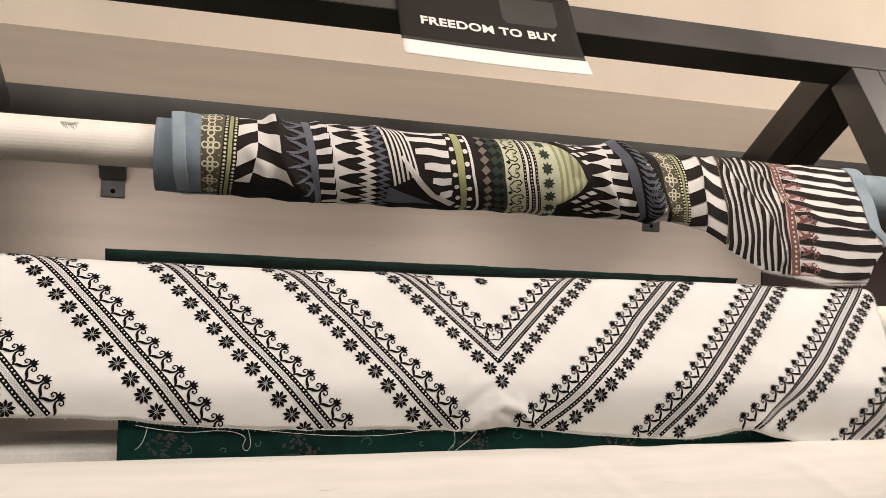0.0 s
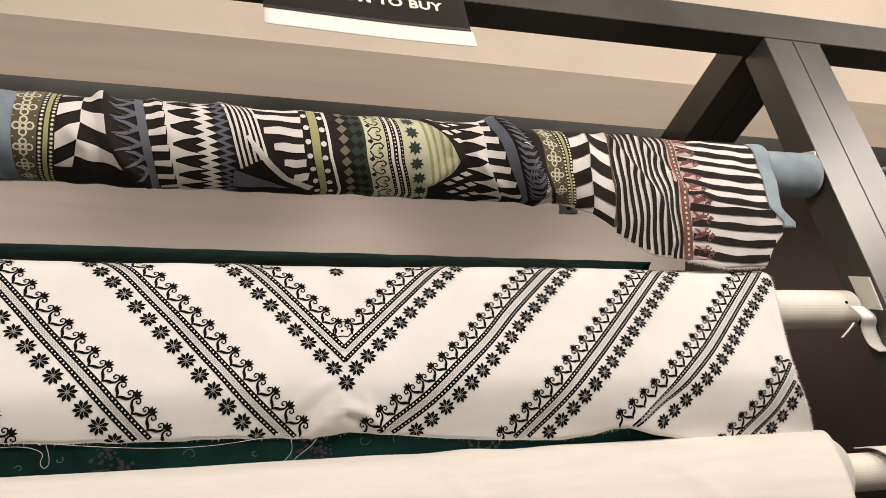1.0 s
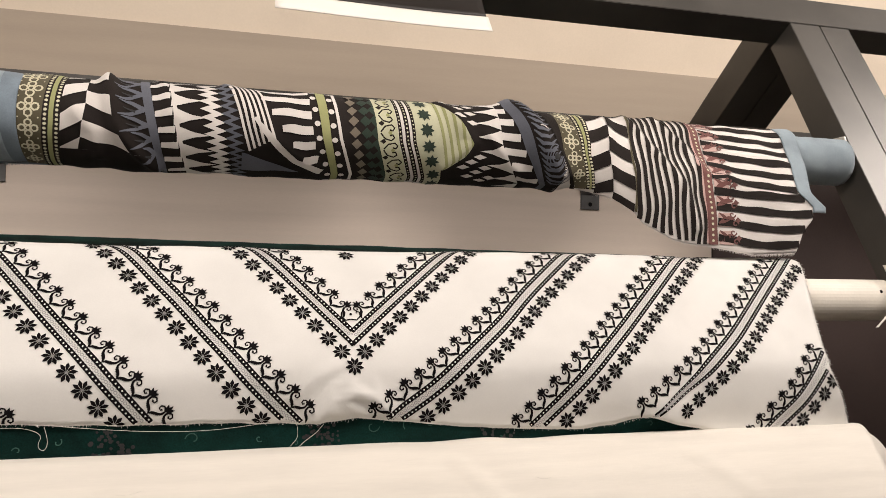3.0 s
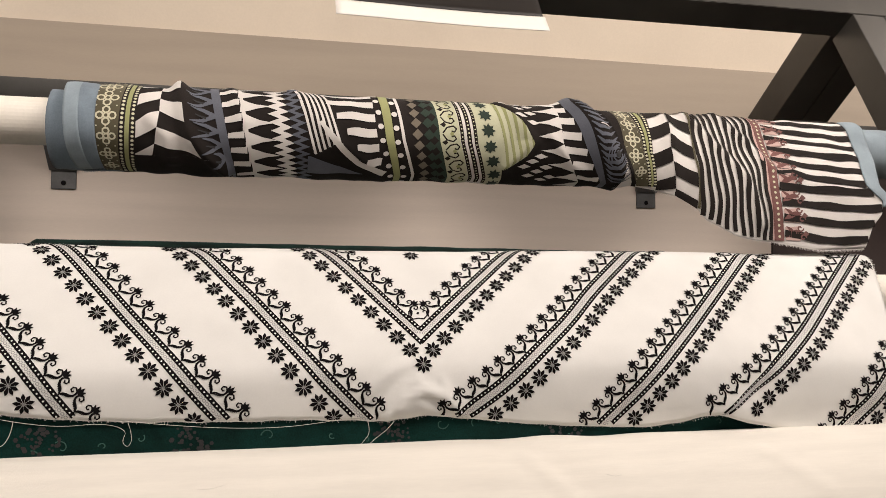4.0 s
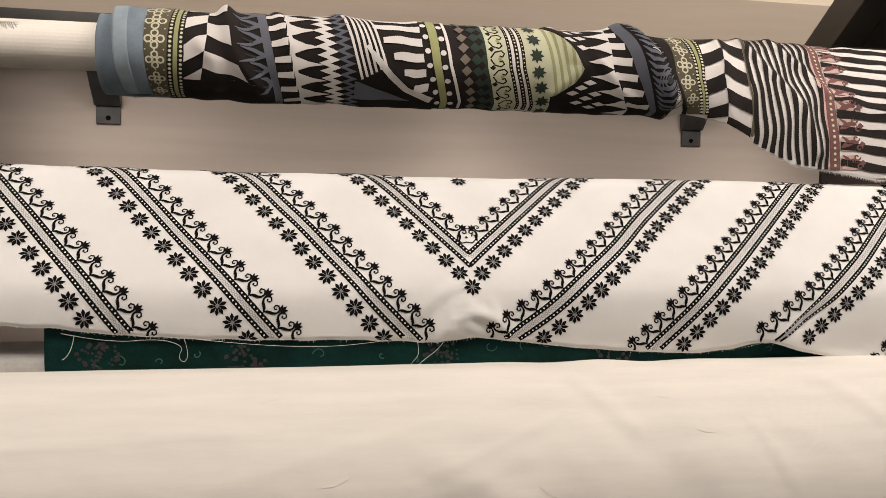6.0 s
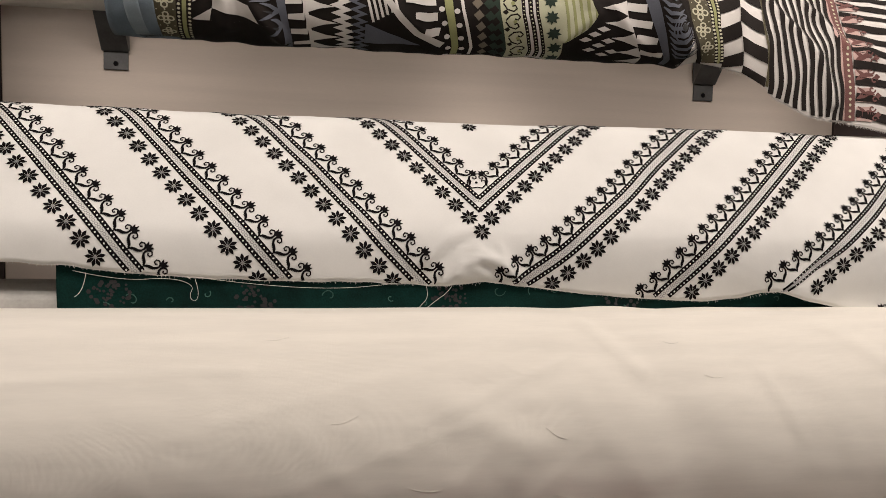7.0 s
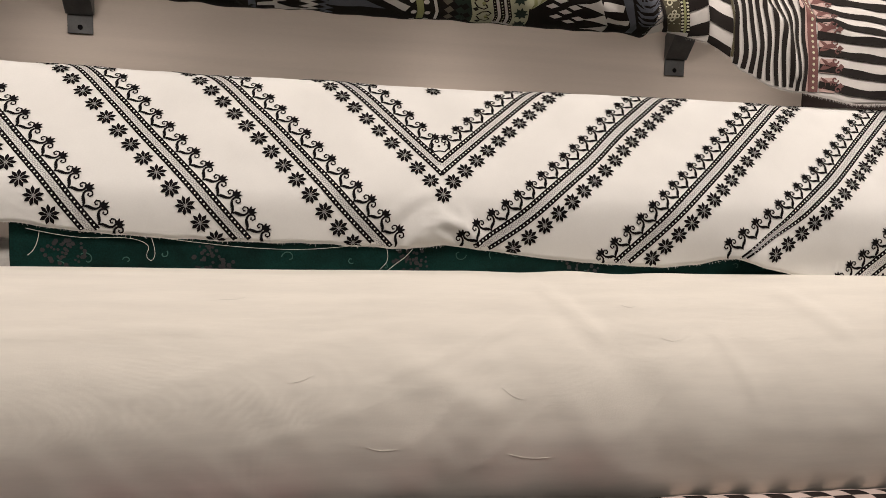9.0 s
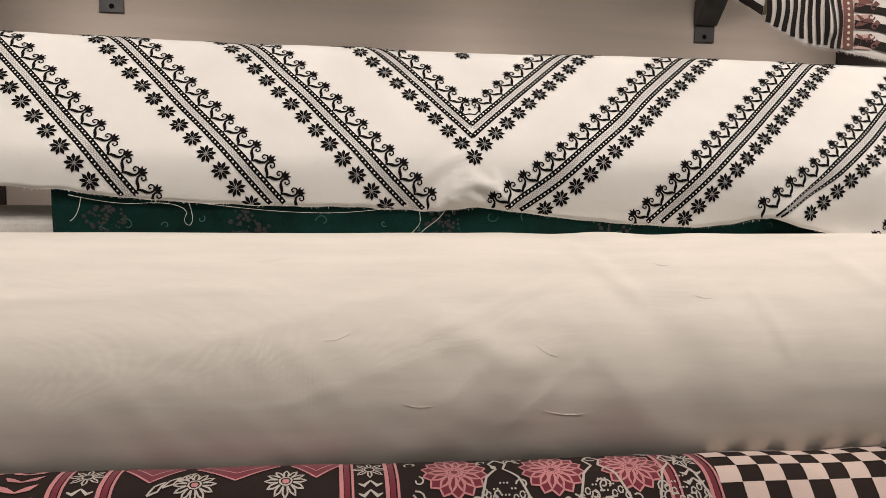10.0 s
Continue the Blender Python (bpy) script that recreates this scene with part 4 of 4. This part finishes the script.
# wide stripes of the end, with red scrolls beside the band
for i in range(11):
    s0 = -0.014 + i * 0.0278
    pts = []
    for j in range(16):
        u = j / 15
        s = s0 + 0.010 * u * (1 - u) * 2 + (0.022 * u if s0 < 0.16 else 0.008 * u) + 0.001 * math.sin(u * 7 + i)
        x = RD(min(s, 0.19)) + 0.002 + u * (sright(max(0, min(s, 0.286))) - RD(min(s, 0.19)) - 0.004)
        if 0.0 <= s < send(x) - 0.008:
            pts.append((x, s))
    if len(pts) > 2:
        black.line(pts, [0.0064 + 0.0008 * math.sin(q * 0.9 + i) for q in range(len(pts))])
for i in range(9):
    s = 0.020 + i * 0.0305
    x = RD(min(s, 0.19)) + 0.003
    if s < 0.268:
        pr = ink_of("red", 0.0019)
        pr.line([(x, s + 0.006), (x + 0.010, s + 0.001), (x + 0.020, s - 0.003), (x + 0.030, s - 0.001)], [0.001, 0.0045, 0.0038, 0.001])
        pr.line([(x + 0.002, s - 0.012), (x + 0.010, s - 0.006), (x + 0.017, s - 0.001)], [0.0008, 0.003, 0.001])
        for t, cx, cs in ((1, 0.026, -0.009), (-1, 0.031, 0.007)):
            pr.line([(x + cx + 0.0062 * (1 - q / 14) * math.cos(t * q * 0.55), s + cs + 0.0062 * (1 - q / 14) * math.sin(t * q * 0.55)) for q in range(12)], 0.0013)
        pr.fan((x + 0.036, s), [(x + 0.031, s), (x + 0.036, s - 0.005), (x + 0.043, s), (x + 0.036, s + 0.005)])
        ink_of("pink", 0.0015).fan((x + 0.012, s), [(x, s - 0.011), (x + 0.024, s - 0.012), (x + 0.026, s + 0.012), (x, s + 0.011)])
white.done("printed_white_motif", M_PALE, scarf_cloth, "off-white printed teeth, spikes and bars")
black.done("printed_black_motif", M_BLACK, scarf_cloth, "black printed bars and stripes")
for key, m, text in (("olive", M_OLIVE, "olive printed ground"), ("yellow", M_YELLOW, "pale yellow printed flowers and dots"), ("lime", M_LIME, "lime green printed stripes"),
                     ("palelime", M_LIMEPALE, "pale lime printed ground"), ("slate", M_SLATE, "slate printed leaves and edges"), ("brown", M_TAUPEPRINT, "brown printed diamonds"),
                     ("bottle", M_DKGREEN, "bottle green printed diamonds and stars"), ("bottle_ground", M_DKGREEN, "bottle green printed ground"), ("cream", M_PALE, "pale printed ground"), ("cream_dot", M_YELLOW, "pale dots in dark lines"),
                     ("red", M_RED, "faded red printed band and scrolls"), ("pink", M_PINK, "dusty pink printed edging"), ("mauve", M_MAUVE, "mauve flower heart")):
    if key in tops:
        tops[key].done("printed_" + {"palelime": "pale_ground", "cream_dot": "small_dot"}.get(key, key + "_motif"), m, scarf_cloth, text)

# ---- fourth roll ----
M_DKBROWN = cloth("dark_brown_cloth", (0.026, 0.018, 0.016), vary=0.12, sheen=0.0)
M_MAROON = cloth("maroon_print", (0.17, 0.030, 0.045), vary=0.1)
M_ROSE = cloth("rose_pink_print", (0.55, 0.24, 0.25), vary=0.1)
M_CHALK = cloth("chalk_grey_print", (0.48, 0.44, 0.40), vary=0.08)
M_BLUSH = cloth("blush_check_print", (0.60, 0.48, 0.43), vary=0.06)
LOW = Profile([(1.03, 0.76), (0.99, 0.81), (0.945, 0.840), (0.90, 0.848), (0.865, 0.837), (0.82, 0.782), (0.79, 0.722), (0.78, 0.64), (0.785, 0.56)])
lowroll = thing("carpet_print_fabric_roll", "dark fabric roll printed with pink medallions, flowers and checks", "fabric roll")
low_fn = lambda x, s: (x, LOW.at(s + 0.135)[0], LOW.at(s + 0.135)[1] - 0.003 - 0.013 * (x - 0.2) + wob(x, s, 0.003, 6, 5, 1.1))
low_cloth = sheet("cloth", low_fn, -0.46, 1.25, 160, -0.135, LOW.s[-1] - 0.135, 40, M_DKBROWN, lowroll)
part("core_tube", pipe_bm(-0.49, 1.405, 0.93, 0.775, 0.035), M_TUBE, lowroll, "cream cardboard core tube")
lp = {k: Print(low_fn, h) for k, h in (("maroon", 0.0008), ("rose", 0.0013), ("chalk", 0.0017), ("blush", 0.0009))}
LS0, LS1 = 0.0, 0.20


def lines_at(x, spec):
    for dx, w, key in spec:
        lp[key].line([(x + dx, LS0 + j * 0.01) for j in range(21)], w)


def petals(x, s, r, n, key, w=0.0010):
    for i in range(n):
        t = 2 * math.pi * i / n
        c = (x + r * 0.72 * math.cos(t), s + r * 0.72 * math.sin(t))
        lp[key].line([(x + r * 0.38 * math.cos(t - 0.25), s + r * 0.38 * math.sin(t - 0.25)), (c[0] + r * 0.12 * math.cos(t - 1.4), c[1] + r * 0.12 * math.sin(t - 1.4)), (x + r * math.cos(t), s + r * math.sin(t)),
                      (c[0] + r * 0.12 * math.cos(t + 1.4), c[1] + r * 0.12 * math.sin(t + 1.4)), (x + r * 0.38 * math.cos(t + 0.25), s + r * 0.38 * math.sin(t + 0.25))], w)
    lp[key].line([(x + r * 0.3 * math.cos(q * 0.7), s + r * 0.3 * math.sin(q * 0.7)) for q in range(10)], w)


TWIN = ((-0.006, 0.0022, "rose"), (0.0, 0.0030, "maroon"), (0.006, 0.0014, "rose"))
for x in (-0.34, -0.265, -0.071, -0.022, 0.225, 0.274, 0.592, 0.640):
    lines_at(x, TWIN)
for x in (-0.30, -0.046, 0.250, 0.616):
    for s in (0.025, 0.095, 0.165):
        petals(x, s, 0.019, 8, "chalk")
        for t in (-1, 1):
            lp["chalk"].line([(x, s + 0.024), (x + t * 0.007, s + 0.031), (x + t * 0.013, s + 0.028)], [0.0008, 0.002, 0.0005])
            lp["chalk"].line([(x, s + 0.036), (x + t * 0.007, s + 0.043), (x + t * 0.013, s + 0.040)], [0.0008, 0.002, 0.0005])
for i in range(9):
    s = 0.01 + i * 0.02
    for t in (-1, 1):
        for dx in (0.0, 0.045, 0.09, 0.135):
            lp["rose"].line([(-0.245 + dx, s), (-0.245 + dx + t * 0.012, s - 0.006), (-0.245 + dx + t * 0.019, s - 0.013)], [0.001, 0.0038, 0.0006])
# maroon points and open flowers
for x0, x1 in ((-0.012, 0.050), (0.062, 0.152), (0.164, 0.220)):
    c = (x0 + x1) / 2
    lp["maroon"].fan((c, 0.012), [(x0, -0.01), (x1, -0.01), (x1, 0.006), (c, 0.040), (x0, 0.006)])
    lp["rose"].line([(x0, 0.006), (c, 0.040), (x1, 0.006)], 0.0013)
    lp["rose"].line([(x0 + 0.01, 0.0), (c, 0.024), (x1 - 0.01, 0.0)], 0.0009)
for x in (0.066, 0.160):
    petals(x, 0.046, 0.022, 12, "chalk")
    lp["rose"].dot((x, 0.046), 0.004, 8)
for q in range(3):
    t = 0.3 + q * 0.5
    lp["chalk"].line([(0.02 + q * 0.014, 0.06 - q * 0.01), (0.026 + q * 0.014, 0.048 - q * 0.01), (0.036 + q * 0.014, 0.04 - q * 0.01), (0.03 + q * 0.014, 0.055 - q * 0.01), (0.02 + q * 0.014, 0.06 - q * 0.01)], 0.0011)
# medallions with lattice between
for x in (0.344, 0.456, 0.549):
    for s in (0.038, 0.150):
        ring = [(x + (0.037 if k % 2 else 0.031) * math.cos(k * math.pi / 14), s + (0.037 if k % 2 else 0.031) * math.sin(k * math.pi / 14)) for k in range(28)]
        lp["maroon"].fan((x, s), ring)
        lp["rose"].line(ring + ring[:1], 0.0012)
        petals(x, s, 0.030, 14, "rose", 0.0013)
        petals(x, s, 0.017, 9, "rose", 0.0011)
    for t in (-1, 1):
        for k in range(5):
            u = k / 4
            lp["chalk"].line([(x + 0.052 + t * (0.004 + 0.030 * u) + 0.003 * math.cos(q), 0.085 - 0.07 * (1 - abs(u - 0.3)) * u + 0.030 * u + 0.004 * math.sin(q)) for q in range(7)], 0.0009)
        lp["chalk"].line([(x + 0.052, 0.006 + 0.0), (x + 0.052 + t * 0.010, 0.020), (x + 0.052 + t * 0.004, 0.034), (x + 0.052 + t * 0.018, 0.050), (x + 0.052 + t * 0.030, 0.085)], 0.0014)
        for k in range(8):
            lp["chalk"].dot((x + 0.052 + t * 0.004 * (k % 4), 0.058 + 0.007 * (k // 2)), 0.0014, 5)
# filigree between the medallions
fil = random.Random(23)
for k in range(150):
    x, s, r, t0 = fil.uniform(0.290, 0.588), fil.uniform(0.0, 0.19), fil.uniform(0.004, 0.010), fil.uniform(0, 6)
    if min(math.hypot(x - a, s - b) for a in (0.344, 0.456, 0.549) for b in (0.038, 0.150)) > 0.041:
        lp["chalk"].line([(x + r * (1 - i / 12) * math.cos(t0 + i * 0.55), s + r * (1 - i / 12) * math.sin(t0 + i * 0.55)) for i in range(10)], 0.0010)
# checks
for i in range(22):
    for j in range(10):
        if (i + j) % 2:
            x, s = 0.650 + i * 0.0272, -0.03 + j * 0.0245
            lp["blush"].quad((x + 0.003 * math.sin(j), s), (x + 0.0272 + 0.003 * math.sin(j), s), (x + 0.0272 + 0.003 * math.sin(j + 1), s + 0.0245), (x + 0.003 * math.sin(j + 1), s + 0.0245), 2, 2)
for key, m in (("maroon", M_MAROON), ("rose", M_ROSE), ("chalk", M_CHALK), ("blush", M_BLUSH)):
    lp[key].done("printed_" + key + "_motif", m, low_cloth, {"maroon": "maroon printed medallions and points", "rose": "rose pink printed outlines", "chalk": "chalk grey printed flowers", "blush": "blush printed checks"}[key])

# ---- sign ----
sign = thing("hanging_sign", "black card sign with white lettering taped over the top beam", "sign")
SX0, SX1 = 0.299, 0.692


def sgn(u, v):
    """v: metres down the card from its top edge."""
    z = 1.968 - v * 0.868
    out = 0.004 + 0.010 * max(0, (v - 0.08) / 0.13) ** 2 + 0.004 * math.sin(u * 8)
    p = Vector((u, fy(z), z)) - back * out
    return (p.x, p.y, p.z)


sheet("black_card", sgn, SX0, SX1, 30, 0.0, 0.190, 16, M_SIGN, sign, thick=0.0012)
low_edge = lambda u, v: tuple(Vector(sgn(u, v)) + Vector((0, 0.0006, 0)))
sheet("white_border", low_edge, SX0 + 0.001, SX1 + 0.004, 30, 0.1905, 0.236, 6, M_PAPER, sign, "white lower border of the card", thick=0.0012)
top_edge = lambda u, v: tuple(Vector(sgn(u, v)) - back * 0.002)
sheet("white_tape", top_edge, SX0 + 0.032, SX0 + 0.252, 20, -0.012, lambda u: -0.001 + 0.05 * (u - SX0 - 0.03), 4, M_PAPER, sign, "white paper edge at the top", thick=0.001)
sheet("white_tape", top_edge, SX0 + 0.256, SX1 - 0.050, 12, -0.012, lambda u: -0.003 + 0.02 * (u - SX0 - 0.25), 4, M_PAPER, sign, "white paper edge at the top", thick=0.001)
font = bpy.data.curves.new("lettering", "FONT")
font.body = "FREEDOM TO BUY"
font.size, font.offset, font.extrude = 0.0315, 0.0010, 0.0003
font.space_character = 1.06
tmp = new("lettering_curve", font)
bpy.context.view_layer.update()
letters = bpy.data.meshes.new_from_object(tmp.evaluated_get(bpy.context.evaluated_depsgraph_get()))
bpy.data.objects.remove(tmp)
co = np.array([v.co[:] for v in letters.vertices])
k = 0.300 / (co[:, 0].max() - co[:, 0].min())
x_min = co[:, 0].min()
for v in letters.vertices:
    q = Vector(sgn(0.344 + (v.co.x - x_min) * k, 0.1365 - v.co.y * 1.02)) - back * (0.0012 + v.co.z)
    v.co = q
letters.materials.append(M_PAPER)
lt = new("lettering", letters)
lt.parent = sign
tagged(lt, "white capital lettering")

# ---- clips on the tube ends ----
def ribbon(name, pts, x0, x1, skew, material, parent, thick=0.0018):
    pr = Profile(pts)
    f = lambda u, s: (u + skew * s, pr.at(s)[0], pr.at(s)[1])
    return sheet(name, f, x0, x1, 4, 0.0, pr.s[-1], 40, material, parent, thick=thick)


def plate(parent, corners):
    """A thin plastic plate on the side of the leg."""
    bm = bmesh.new()
    A = [bm.verts.new((1.4105, y, z)) for y, z in corners]
    B = [bm.verts.new((1.4065, y, z)) for y, z in corners]
    bm.faces.new(A), bm.faces.new(B[::-1])
    for i in range(4):
        j = (i + 1) % 4
        bm.faces.new((A[j], A[i], B[i], B[j]))
    bmesh.ops.recalc_face_normals(bm, faces=bm.faces[:])
    bmesh.ops.bevel(bm, geom=bm.edges[:], offset=0.0008, segments=1, affect="EDGES")
    part("plate", bm, M_PLASTIC, parent)


def holder(label):
    return thing("tube_holder", label, "holder", "white plastic tube holders")


h = holder("white plastic tube holder with a curled strip of tape")
plate(h, [(1.212, 1.346), (1.261, 1.346), (1.225, 1.285), (1.180, 1.285)])
ribbon("tape_curl", [(1.205, 1.292), (1.186, 1.272), (1.192, 1.250), (1.184, 1.224), (1.166, 1.212)], 1.356, 1.390, 0.30, M_PLASTIC, h)
ribbon("tape_end", [(1.192, 1.262), (1.186, 1.250), (1.182, 1.236)], 1.352, 1.357, -1.3, M_PLASTIC, h)
h = holder("white plastic tube holder bent over the tube end")
ribbon("strap", [(1.105, 1.058), (1.075, 1.064), (1.050, 1.052), (1.040, 1.020), (1.034, 0.995)], 1.268, 1.318, 0.35, M_PLASTIC, h)
h = holder("white plastic tube holder behind the blue cloth")
plate(h, [(1.352, 1.603), (1.400, 1.603), (1.376, 1.542), (1.330, 1.542)])

# ---- roll in the next bay ----
nxt = thing("cream_fabric_roll", "cream cloth roll with a green inner edge in the next bay", "fabric roll")
part("core_tube", pipe_bm(1.60, 3.3, 1.36, 1.545, 0.036), M_TUBE, nxt)
part("cloth", pipe_bm(1.74, 3.0, 1.35, 1.53, 0.078, 0.93), M_IVORY, nxt, smooth=False)
part("green_edge", pipe_bm(1.735, 1.742, 1.35, 1.53, 0.070, 0.55), M_GREEN, nxt, "dark green inner layers")
nxt2 = thing("cream_fabric_roll", "cream cloth roll in the next bay", "fabric roll")
part("core_tube", pipe_bm(1.60, 3.3, 1.268, 1.284, 0.0345), M_TUBE, nxt2)
part("cloth", pipe_bm(1.80, 3.0, 1.25, 1.28, 0.08, 0.93), M_IVORY, nxt2)


# ---- loose threads and frayed edges ----
def strand(name, pts, r, parent, material=M_THREAD, label=""):
    cu = bpy.data.curves.new(name, "CURVE")
    cu.dimensions, cu.bevel_depth, cu.bevel_resolution = "3D", r, 1
    sp = cu.splines.new("NURBS")
    sp.points.add(len(pts) - 1)
    for p, q in zip(sp.points, pts):
        p.co = (*q, 1)
    sp.use_endpoint_u, sp.order_u = True, 3
    tmp = new(name, cu)
    bpy.context.view_layer.update()
    me = bpy.data.meshes.new_from_object(tmp.evaluated_get(bpy.context.evaluated_depsgraph_get()))
    bpy.data.objects.remove(tmp)
    me.materials.append(material)
    ob = new(name, me)
    ob.parent = parent
    return ob


def front(x, s, out=0.004):
    p = chev(x, s)
    return (p[0], p[1] - out, p[2])


strand("loose_thread", [front(-0.115, 0.338), front(-0.06, 0.349, 0.006), front(0.0, 0.343), front(0.03, 0.352, 0.008), front(0.022, 0.368, 0.008), front(0.030, 0.376, 0.008), front(0.036, 0.362, 0.009), front(0.030, 0.344)], 0.00032, chevron)
strand("loose_thread", [front(0.03, 0.342), front(0.10, 0.351, 0.006), front(0.20, 0.356, 0.006), front(0.27, 0.351), front(0.31, 0.345)], 0.00032, chevron)
strand("loose_thread", [front(0.325, 0.35), front(0.33, 0.366, 0.008), front(0.318, 0.380, 0.008), front(0.312, 0.386, 0.008)], 0.00032, chevron)
strand("loose_thread", [front(0.36, 0.35), front(0.352, 0.362, 0.008), front(0.338, 0.372, 0.008), front(0.325, 0.384, 0.008)], 0.00035, chevron)
strand("loose_thread", [front(-0.10, 0.340), front(-0.104, 0.366, 0.007), front(-0.115, 0.372, 0.008)], 0.0004, chevron)
rnd = random.Random(11)


def fringe(name, base, n, length, parent, material, spread=0.4, label="frayed cut edge"):
    """Short loose yarn ends along a cut edge; base(t) gives the place and the way they point."""
    V, Fc = [], []
    for i in range(n):
        p, d = base((i + rnd.random()) / n)
        p, d = Vector(p), Vector(d).normalized()
        L = length * rnd.uniform(0.25, 1.0)
        side = Vector((rnd.uniform(-spread, spread), rnd.uniform(-spread, spread) * 0.6, rnd.uniform(-spread, spread) * 0.5))
        q = p + (d + side).normalized() * L
        m = (p + q) / 2 + Vector((rnd.uniform(-1, 1), rnd.uniform(-1, 0.3), 0)) * L * 0.12
        k = len(V)
        for c, w in ((p, 0.00030), (m, 0.00025), (q, 0.00012)):
            V += [c + Vector((w, 0, w)), c + Vector((-w, -w, 0)), c + Vector((0, w, -w))]
        for a in (0, 3):
            for j in range(3):
                Fc.append((k + a + j, k + a + (j + 1) % 3, k + a + 3 + (j + 1) % 3, k + a + 3 + j))
    return tagged(mesh(name, V, Fc, material, parent, label), kind="stuff")


fringe("frayed_hem", lambda t: (front(CX0 + t * (1.17 - CX0), hem(CX0 + t * (1.17 - CX0)) - 0.001, 0.0005), (0, -0.1, -1)), 420, 0.0042, chevron, M_IVORY, 0.9)
fringe("frayed_side", lambda t: (chev(right_edge(t * 0.40), t * 0.40), (1, -0.2, -0.2)), 220, 0.005, chevron, M_IVORY, 0.8)
fringe("frayed_hem", lambda t: (scf(1.015 + t * 0.165, send(1.015 + t * 0.165)), (0, -0.1, -1)), 420, 0.006, scarf, M_PALE)
fringe("frayed_hem", lambda t: (scf(0.83 + t * 0.185, send(0.83 + t * 0.185)), (-0.3, -0.1, -1)), 260, 0.005, scarf, M_PALE)
fringe("frayed_edge", lambda t: (scf(-0.088 + t * 0.055, 0.213), (0, 0, -1)), 140, 0.005, scarf, M_BLUELIGHT)
fringe("frayed_top", lambda t: (far_fold(-0.245 + t * 1.48, 0.368), (0, 0.1, 1)), 420, 0.004, green, M_GREENPRINT, 0.9)
fringe("frayed_back", lambda t: (chev(CX0 + t * 0.10, -0.02), (0, 0.1, 1)), 60, 0.010, chevron, M_IVORY)


def lint(x, s, dx, ds, r):
    pts = []
    for k in range(5):
        p = pln(x + dx * k / 4, s + ds * k / 4 + 0.003 * math.sin(k * 0.8))
        pts.append((p[0], p[1] - 0.0004, p[2]))
    strand("lint_thread", pts, r, plain)


for x, s, dx, ds, r in ((0.29, 0.40, 0.035, 0.004, 0.00025), (0.46, 0.415, 0.05, 0.006, 0.0003), (0.45, 0.335, 0.025, 0.014, 0.0003), (0.20, 0.325, 0.03, -0.008, 0.00025), (0.66, 0.275, 0.025, 0.003, 0.00025), (0.12, 0.215, 0.03, -0.004, 0.00025), (0.62, 0.225, 0.02, 0.002, 0.0003)):
    lint(x, s, dx, ds, r)
